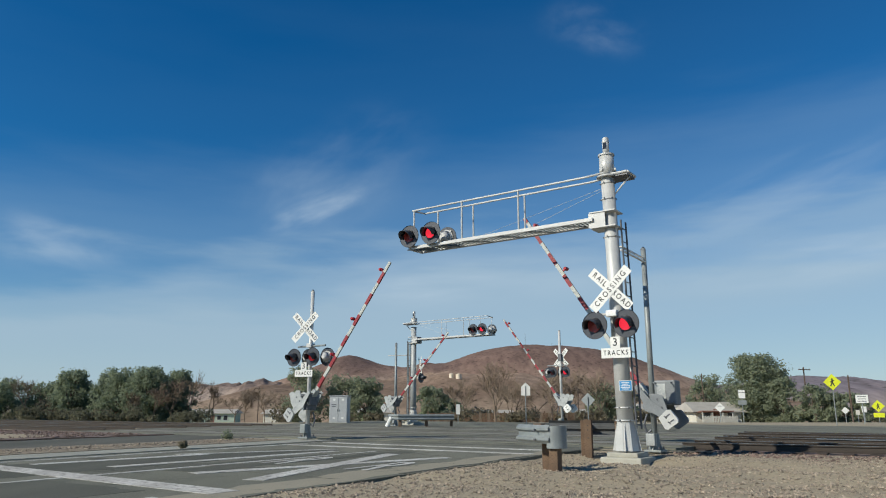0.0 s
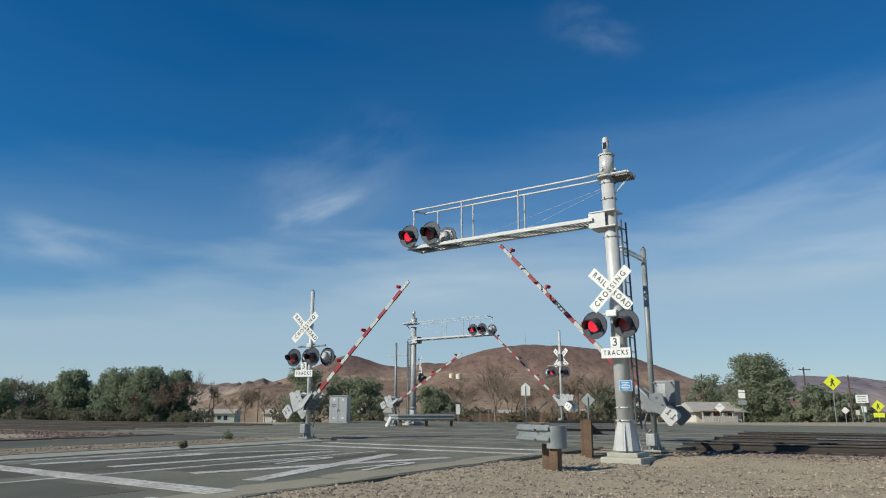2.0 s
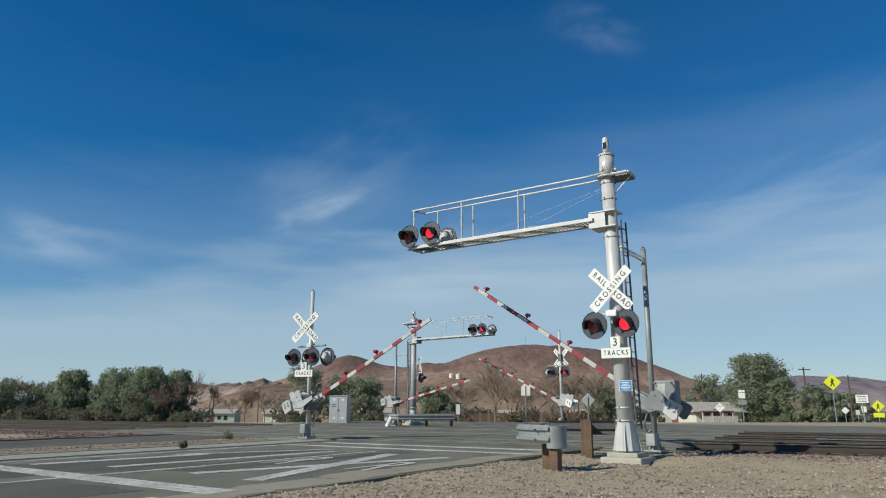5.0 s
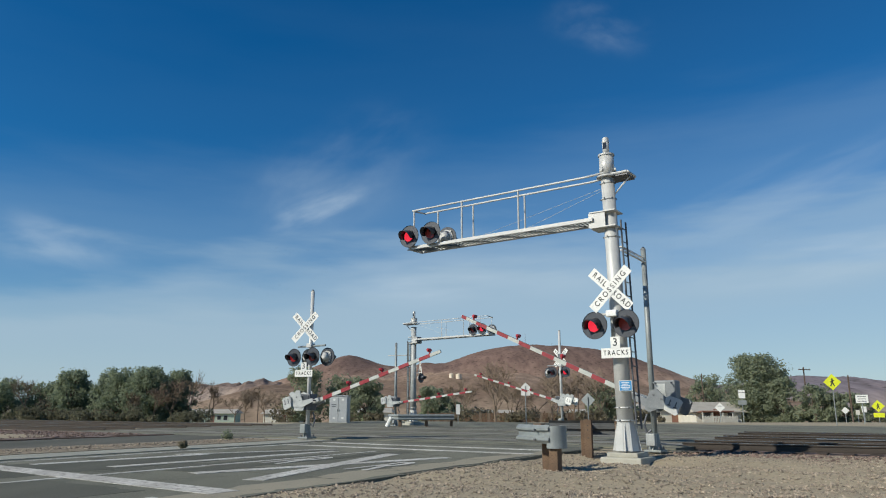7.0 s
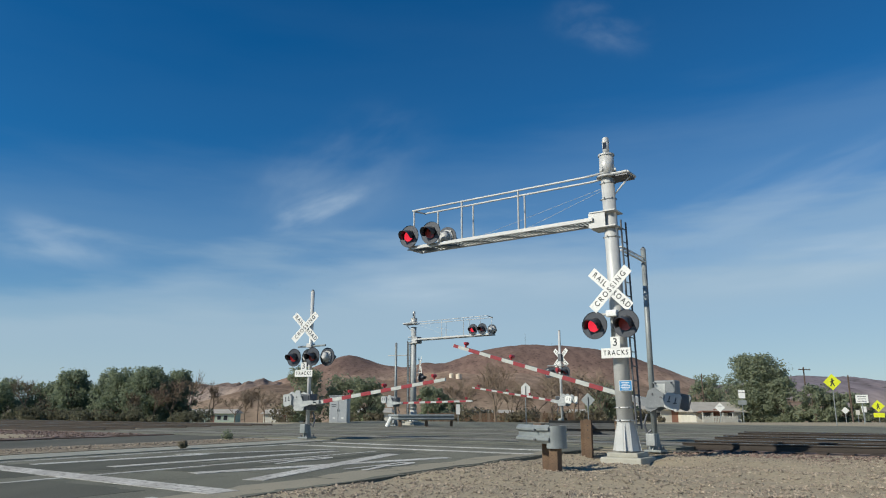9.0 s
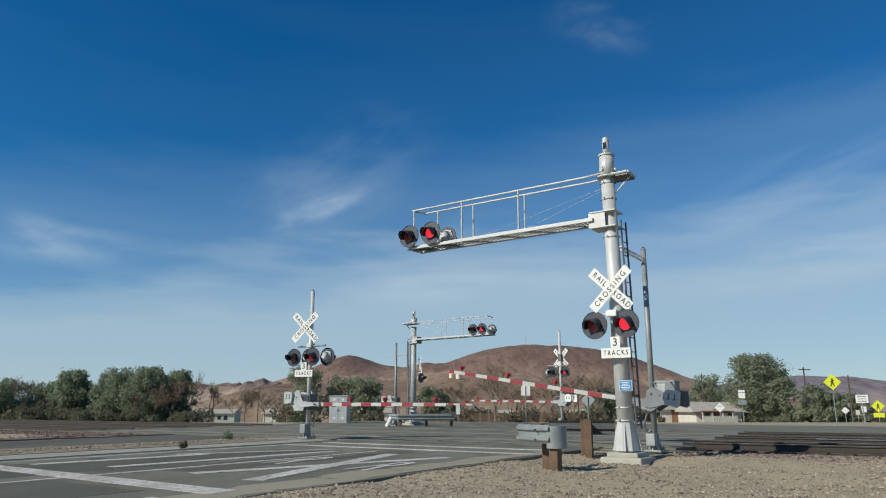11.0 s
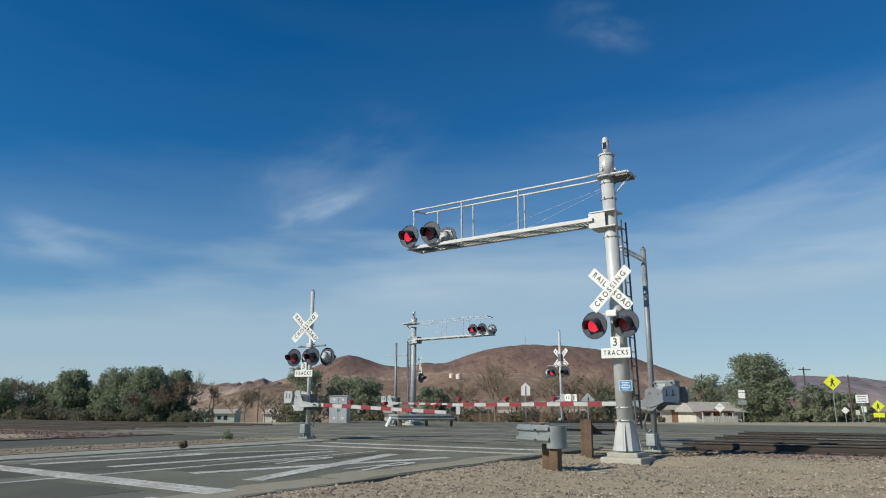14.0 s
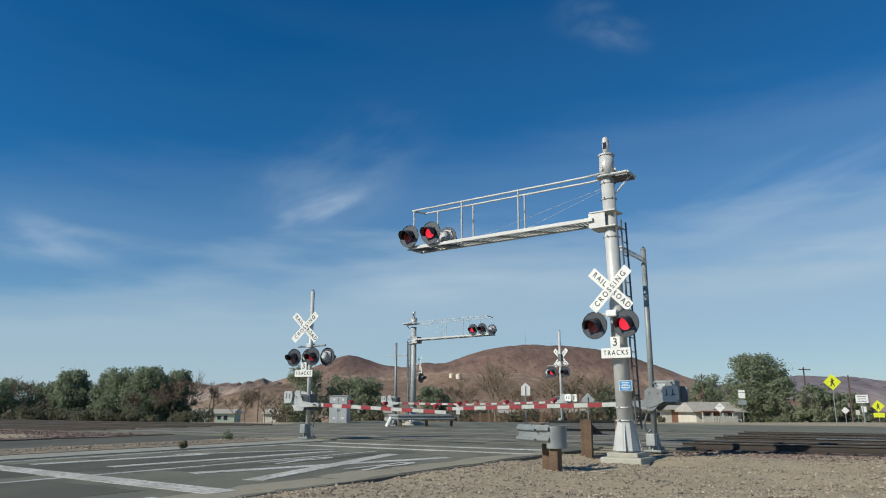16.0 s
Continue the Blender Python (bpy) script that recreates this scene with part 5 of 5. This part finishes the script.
def make_plants():
    rng = random.Random(11)
    # the row of trees along the far side of the tracks
    for x, y, h, w, s in ((-65.0, 106, 6.6, 9.0, 1), (-60.0, 110, 6.2, 8.0, 2), (-53.2, 104, 7.7, 6.4, 3), (-57.0, 111, 6.4, 8.0, 4), (-46.8, 104, 7.9, 7.6, 5), (-42.0, 103, 8.0, 7.4, 6), (-38.6, 106, 7.7, 5.6, 7), (-72.5, 108, 6.8, 9.0, 8), (-50.4, 110, 6.2, 7.0, 9), (-44.0, 109, 7.6, 8.0, 10)):
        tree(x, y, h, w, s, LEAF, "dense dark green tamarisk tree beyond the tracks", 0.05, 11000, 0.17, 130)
    for x, y, h, s in ((-58.5, 102, 8.6, 21), (-36.0, 103, 8.4, 22), (-34.2, 106, 7.0, 23), (-40.0, 100.5, 7.4, 24), (-43.5, 100.5, 5.8, 25), (-37.8, 101, 7.2, 27), (-27.0, 120, 7.0, 29)):
        bare_tree(x, y, h, s, 0.6, thick=0.013)
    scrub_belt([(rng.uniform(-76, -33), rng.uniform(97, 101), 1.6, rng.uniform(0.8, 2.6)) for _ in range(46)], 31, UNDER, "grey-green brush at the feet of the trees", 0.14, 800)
    # behind the gates
    for x, y, h, w, s, m in ((-14.8, 78, 6.0, 5.6, 41, LEAF2), (-10.6, 80, 5.4, 6.0, 42, LEAF2), (-8.0, 76, 4.8, 4.0, 43, LEAF2), (-1.4, 84, 4.2, 5.6, 44, LEAF2), (0.6, 90, 3.0, 4.0, 46, LEAF2)):
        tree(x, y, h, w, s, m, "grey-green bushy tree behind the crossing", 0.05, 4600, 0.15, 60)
    for x, y, h, s in ((5.2, 72, 8.0, 51), (9.4, 95, 7.4, 52), (12.6, 78, 6.0, 53), (15.0, 84, 9.0, 54), (-24.5, 90, 5.6, 55), (-27.5, 96, 5.8, 56), (1.6, 80, 5.2, 57), (7.9, 84, 6.4, 58), (18.8, 90, 6.6, 59), (21.5, 84, 5.6, 60), (-13.0, 72, 4.6, 61), (11.0, 74, 6.4, 62), (14.0, 92, 8.0, 65), (17.0, 78, 6.4, 66), (6.8, 94, 7.6, 68), (2.8, 92, 6.4, 96), (12.2, 97, 8.0, 93), (20.0, 98, 7.6, 99), (-21.5, 88, 5.2, 100)):
        bare_tree(x, y, h, s, 0.6, thick=0.014)
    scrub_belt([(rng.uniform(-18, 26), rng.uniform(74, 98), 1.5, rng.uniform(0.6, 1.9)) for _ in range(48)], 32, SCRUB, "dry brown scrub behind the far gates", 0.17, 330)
    tree(19.2, 86, 4.6, 4.6, 47, LEAF2, "grey-green bushy tree behind the crossing", 0.05, 4600, 0.15, 60)
    tree(24.0, 96, 5.2, 4.0, 48, LEAF, "dark green tree behind the signal", 0.05, 4600, 0.15, 60)
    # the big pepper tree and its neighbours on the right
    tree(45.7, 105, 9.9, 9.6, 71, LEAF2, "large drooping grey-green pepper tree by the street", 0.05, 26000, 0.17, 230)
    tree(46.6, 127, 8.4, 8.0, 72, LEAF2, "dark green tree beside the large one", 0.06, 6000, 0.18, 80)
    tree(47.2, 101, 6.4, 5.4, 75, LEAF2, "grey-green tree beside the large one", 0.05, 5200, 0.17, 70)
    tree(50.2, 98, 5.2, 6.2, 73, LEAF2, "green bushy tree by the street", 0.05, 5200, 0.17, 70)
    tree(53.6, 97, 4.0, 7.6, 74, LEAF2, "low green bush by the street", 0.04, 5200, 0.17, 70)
    scrub_belt([(rng.uniform(40, 85), rng.uniform(98, 106), 1.5, rng.uniform(0.6, 1.7)) for _ in range(40)], 33, UNDER, "dry scrub and bushes along the street", 0.18, 330)
    # tumbleweeds and tufts on the island
    for x, y, r, s in ((-6.8, 23.0, 0.15, 81), (-6.46, 18.2, 0.09, 82)):
        g = np.random.default_rng(s)
        t = thing("tumbleweed", pose(x, y, 0.05), "small dry tuft of weed on the island", "weed", "weeds")
        v, f = leaf_cloud([(0, 0, r * 0.8, r), (r * 0.6, 0, r * 0.5, r * 0.7)], 260, 0.05, g, 0.3)
        leaf_part("tuft", v, f, SCRUB if s != 81 else LEAF2, t)


# ---- loose stones ----
def stones(name, n, seed, place, smin, smax, m, label):
    rng = random.Random(seed)
    base = [(1, 0, 0), (-1, 0, 0), (0, 1, 0), (0, -1, 0), (0, 0, 1), (0, 0, -1)]
    tri = [(0, 2, 4), (2, 1, 4), (1, 3, 4), (3, 0, 4), (2, 0, 5), (1, 2, 5), (3, 1, 5), (0, 3, 5)]
    vs, fs = [], []
    for _ in range(n):
        p = place(rng)
        if p is None:
            continue
        x, y, z = p
        s = smin + (smax - smin) * rng.random() ** 3.5
        a = rng.uniform(0, 6.283)
        ca, sa = math.cos(a), math.sin(a)
        i = len(vs)
        for bx, by, bz in base:
            bx, by, bz = bx * s * rng.uniform(0.6, 1.2), by * s * rng.uniform(0.5, 1.0), bz * s * rng.uniform(0.4, 0.8)
            bx += rng.uniform(-0.3, 0.3) * s
            vs.append((x + bx * ca - by * sa, y + bx * sa + by * ca, z + bz + s * 0.15))
        fs += [(i + p0, i + p1, i + p2) for p0, p1, p2 in tri]
    me = bpy.data.meshes.new(name)
    me.from_pydata(vs, [], fs)
    me.materials.append(m)
    tagged(new(name, me), label, "stones", kind="stuff")


def varied(m, lo, hi):
    """Lets the brightness of a stone material differ from stone to stone."""
    n, l = m.node_tree.nodes, m.node_tree.links
    b = n["Principled BSDF"]
    src = b.inputs["Base Color"].links[0].from_socket
    geo, mr, mul = n.new("ShaderNodeNewGeometry"), n.new("ShaderNodeMapRange"), n.new("ShaderNodeMixRGB")
    mul.blend_type, mul.inputs["Fac"].default_value = "MULTIPLY", 1.0
    mr.inputs["To Min"].default_value, mr.inputs["To Max"].default_value = lo, hi
    l.new(geo.outputs["Random Per Island"], mr.inputs["Value"])
    l.new(src, mul.inputs["Color1"])
    l.new(mr.outputs[0], mul.inputs["Color2"])
    l.new(mul.outputs["Color"], b.inputs["Base Color"])


def make_stones():
    varied(STONE, 0.4, 1.15)

    def verge(rng):
        y = 6.0 + 12 * rng.random() ** 1.5
        x = rng.uniform(-5, 0.62 * y + 2)
        s, w = x * U.x + y * U.y, x * V.x + y * V.y
        if w < -6.7 or s > 18.2:
            return None
        return x, y, ground_z(x, y)
    stones("gravel", 75000, 5, verge, 0.006, 0.036, STONE, "loose tan and grey gravel stones on the verge")
    red = BALL.copy()
    varied(red, 0.5, 1.6)

    def field(rng):
        w, s = rng.uniform(-75, -23.8), rng.uniform(5.5, 18)
        p = rw(s, w)
        return p.x, p.y, 0.028
    stones("ballast_stones", 14000, 6, field, 0.025, 0.085, red, "reddish broken ballast stones beside the tracks")

    def island(rng):
        s, w = rng.uniform(4, 17), rng.gauss(-17.0, 0.5)
        p = rw(s, w)
        return (p.x, p.y, 0.032) if -18.1 < w < -16.0 else None
    stones("gravel", 2600, 8, island, 0.008, 0.05, STONE, "loose stones on the dirt of the traffic island")

    def bank(rng):
        w, s = rng.uniform(-4.3, 40), rng.gauss(17.9, 0.7)
        if s > 19.2 or s < 16.4:
            return None
        p = rw(s, w)
        return p.x, p.y, ground_z(p.x, p.y)
    stones("ballast_stones", 9000, 7, bank, 0.02, 0.07, red, "reddish broken ballast stones at the track edge")


# ---- clouds ----
def wisp_material(seed, sx, sy, dens, power, col=(0.50, 0.62, 0.76)):
    m = bpy.data.materials.new("thin_cloud")
    m.use_nodes = True
    n, l = m.node_tree.nodes, m.node_tree.links
    n.remove(n["Principled BSDF"])
    out = n["Material Output"]
    tr, em, mix = n.new("ShaderNodeBsdfTransparent"), n.new("ShaderNodeEmission"), n.new("ShaderNodeMixShader")
    em.inputs["Color"].default_value = (*col, 1)
    tc, mp, no = n.new("ShaderNodeTexCoord"), n.new("ShaderNodeMapping"), n.new("ShaderNodeTexNoise")
    l.new(tc.outputs["Generated"], mp.inputs[0])
    mp.inputs["Scale"].default_value = (sx, sy, 1)
    mp.inputs["Location"].default_value = (seed * 3.7, seed * 1.9, seed)
    l.new(mp.outputs[0], no.inputs["Vector"])
    no.inputs["Scale"].default_value, no.inputs["Detail"].default_value, no.inputs["Roughness"].default_value, no.inputs["Distortion"].default_value = 1.0, 5.0, 0.5, 0.25
    ctr = n.new("ShaderNodeVectorMath")
    ctr.operation = "SUBTRACT"
    l.new(tc.outputs["Generated"], ctr.inputs[0])
    ctr.inputs[1].default_value = (0.5, 0.5, 0.0)
    flat = n.new("ShaderNodeVectorMath")
    flat.operation = "MULTIPLY"
    l.new(ctr.outputs[0], flat.inputs[0])
    flat.inputs[1].default_value = (2, 2, 0)
    ln = n.new("ShaderNodeVectorMath")
    ln.operation = "LENGTH"
    l.new(flat.outputs[0], ln.inputs[0])
    fall = n.new("ShaderNodeMapRange")
    fall.interpolation_type = "SMOOTHERSTEP"
    fall.inputs["From Min"].default_value, fall.inputs["From Max"].default_value = 1.0, 0.05
    l.new(ln.outputs["Value"], fall.inputs["Value"])
    th = n.new("ShaderNodeMapRange")
    th.interpolation_type = "SMOOTHSTEP"
    th.inputs["From Min"].default_value, th.inputs["From Max"].default_value = 0.34, 0.80
    l.new(no.outputs["Fac"], th.inputs["Value"])
    mu, mu2 = n.new("ShaderNodeMath"), n.new("ShaderNodeMath")
    mu.operation = mu2.operation = "MULTIPLY"
    l.new(fall.outputs[0], mu.inputs[0])
    l.new(th.outputs[0], mu.inputs[1])
    l.new(mu.outputs[0], mu2.inputs[0])
    mu2.inputs[1].default_value = dens
    l.new(mu2.outputs[0], mix.inputs[0])
    l.new(tr.outputs[0], mix.inputs[1])
    l.new(em.outputs[0], mix.inputs[2])
    l.new(mix.outputs[0], out.inputs["Surface"])
    return m


CLOUDS = []
CAM_R, CAM_U, CAM_F = Vector((1, 0, 0)), Vector((0, -math.sin(radians(12.62)), math.cos(radians(12.62)))), Vector((0, math.cos(radians(12.62)), math.sin(radians(12.62))))


def cloud(az, el, w, h, roll, drift, seed, sx, sy, dens):
    """A thin high cloud sheet 4.2 km off; az and el are slopes from the middle of the sky in view, sizes in metres."""
    D = 4200
    c = Vector((0, 0, 1)) + (CAM_F + CAM_R * az + CAM_U * el) * D
    bm = bmesh.new()
    bmesh.ops.create_grid(bm, x_segments=12, y_segments=8, size=0.5)
    for v in bm.verts:
        v.co.x, v.co.y = v.co.x * w, v.co.y * h
        v.co.z = -0.06 * w * (v.co.x / w) ** 2
    ob = part("cloud", bm, wisp_material(seed, sx, sy, dens, 1.0), None)
    tagged(ob, "thin white wisp of high cloud in the sky", "cloud", "clouds", "structure")
    m = Matrix.Translation(c) @ pose(0, 0, 0, 90 + 12.62, 0, 0) @ pose(0, 0, 0, 0, 0, roll)
    ob.matrix_basis = m
    CLOUDS.append((ob, m, CAM_R * drift[0] + CAM_U * drift[1]))


def make_clouds():
    cloud(0.215, 0.312, 900, 480, -12, (64, 26), 1, 2.2, 2.0, 0.20)
    cloud(-0.175, 0.058, 1000, 330, 22, (20, 7), 2, 1.4, 2.2, 0.62)
    cloud(-0.150, 0.105, 1700, 1000, 25, (22, 8), 3, 1.8, 2.4, 0.28)
    cloud(-0.545, 0.010, 1300, 560, -8, (14, 4), 4, 1.8, 2.4, 0.36)
    cloud(0.47, 0.085, 2300, 560, 24, (36, 12), 5, 1.4, 3.0, 0.28)
    cloud(0.58, 0.000, 1900, 600, 12, (26, 8), 6, 1.4, 2.6, 0.40)
    cloud(0.02, -0.045, 2600, 480, 3, (12, 2), 7, 2.2, 2.4, 0.60)
    cloud(0.50, -0.02, 2200, 420, 6, (16, 4), 9, 2.2, 2.4, 0.50)
    cloud(-0.42, -0.055, 2200, 420, 2, (10, 2), 8, 2.4, 2.6, 0.15)


make_guardrails()
make_signs()
make_cabinet()
for _x, _y, _h, _a in ((42.4, 118, 7.9, False), (52.2, 104, 7.9, True), (49.5, 88, 5.7, False), (-42.0, 165, 8.0, True), (-50.0, 158, 6.0, True), (20.5, 110, 6.5, False)):
    utility_pole(_x, _y, _h, _a)
make_houses()
make_plants()
make_stones()
make_clouds()


def motions():
    """The gate arms come down and the warning lights flash by turns."""
    falls = {"near": ((0, 56.3), (1.5, 48.8), (3.5, 39.6), (7, 24.1), (9, 15.8), (12.5, 4.2), (14.0, -0.2), (14.5, -1.2)),
             "left": ((0, 52.4), (1.5, 44.3), (3.5, 34.5), (7, 15.7), (9, 7.1), (11.3, -1.2), (12.0, -2.5)),
             "far": ((0, 44.8), (1.5, 32.5), (3.5, 19.4), (7, 6.2), (9, 1.0), (10.5, -1.0)),
             "right": ((0, 52.5), (1.5, 44.6), (3.0, 36.3), (4.2, 29.5), (6.3, 18.7), (7.7, 12.8), (9.1, 8.0), (11.3, 0.2), (12.0, -1.0))}
    for key, rows in falls.items():
        arm, pz = ARMS[key]
        ts = [r[0] for r in rows] + [16.0]
        an = [r[1] for r in rows] + [rows[-1][1]]
        walk(arm, [(t, pose(0, 0, pz, 0, -a, 0)) for t, a in zip(ts, an)])
    near = (0.37, 0.97, 1.58, 2.28, 2.92, 3.45, 4.1, 4.75, 5.4, 5.9, 6.45, 7.12, 7.72, 8.33, 8.93, 9.53, 10.12, 10.7, 11.28, 11.87, 12.44, 13.12, 13.75, 14.35, 14.95, 15.55)
    far = [0.22 + 0.603 * k for k in range(27)]
    for name, bulbs in BULBS.items():
        switch, lit = (near if name.startswith("near") else far), name.endswith("right")
        depth = {True: -0.034, False: -0.012}
        rows = [(0.0, pose(0, depth[lit], 0))]
        for t in switch:
            rows += [(t - 0.035, pose(0, depth[lit], 0)), (t + 0.035, pose(0, depth[not lit], 0))]
            lit = not lit
        rows.append((16.0, pose(0, depth[lit], 0)))
        for b in bulbs:
            walk(b, rows)
    for ob, m, d in CLOUDS:
        walk(ob, [(0.0, m), (8.0, Matrix.Translation(d / 2) @ m), (16.0, Matrix.Translation(d) @ m)])


motions()
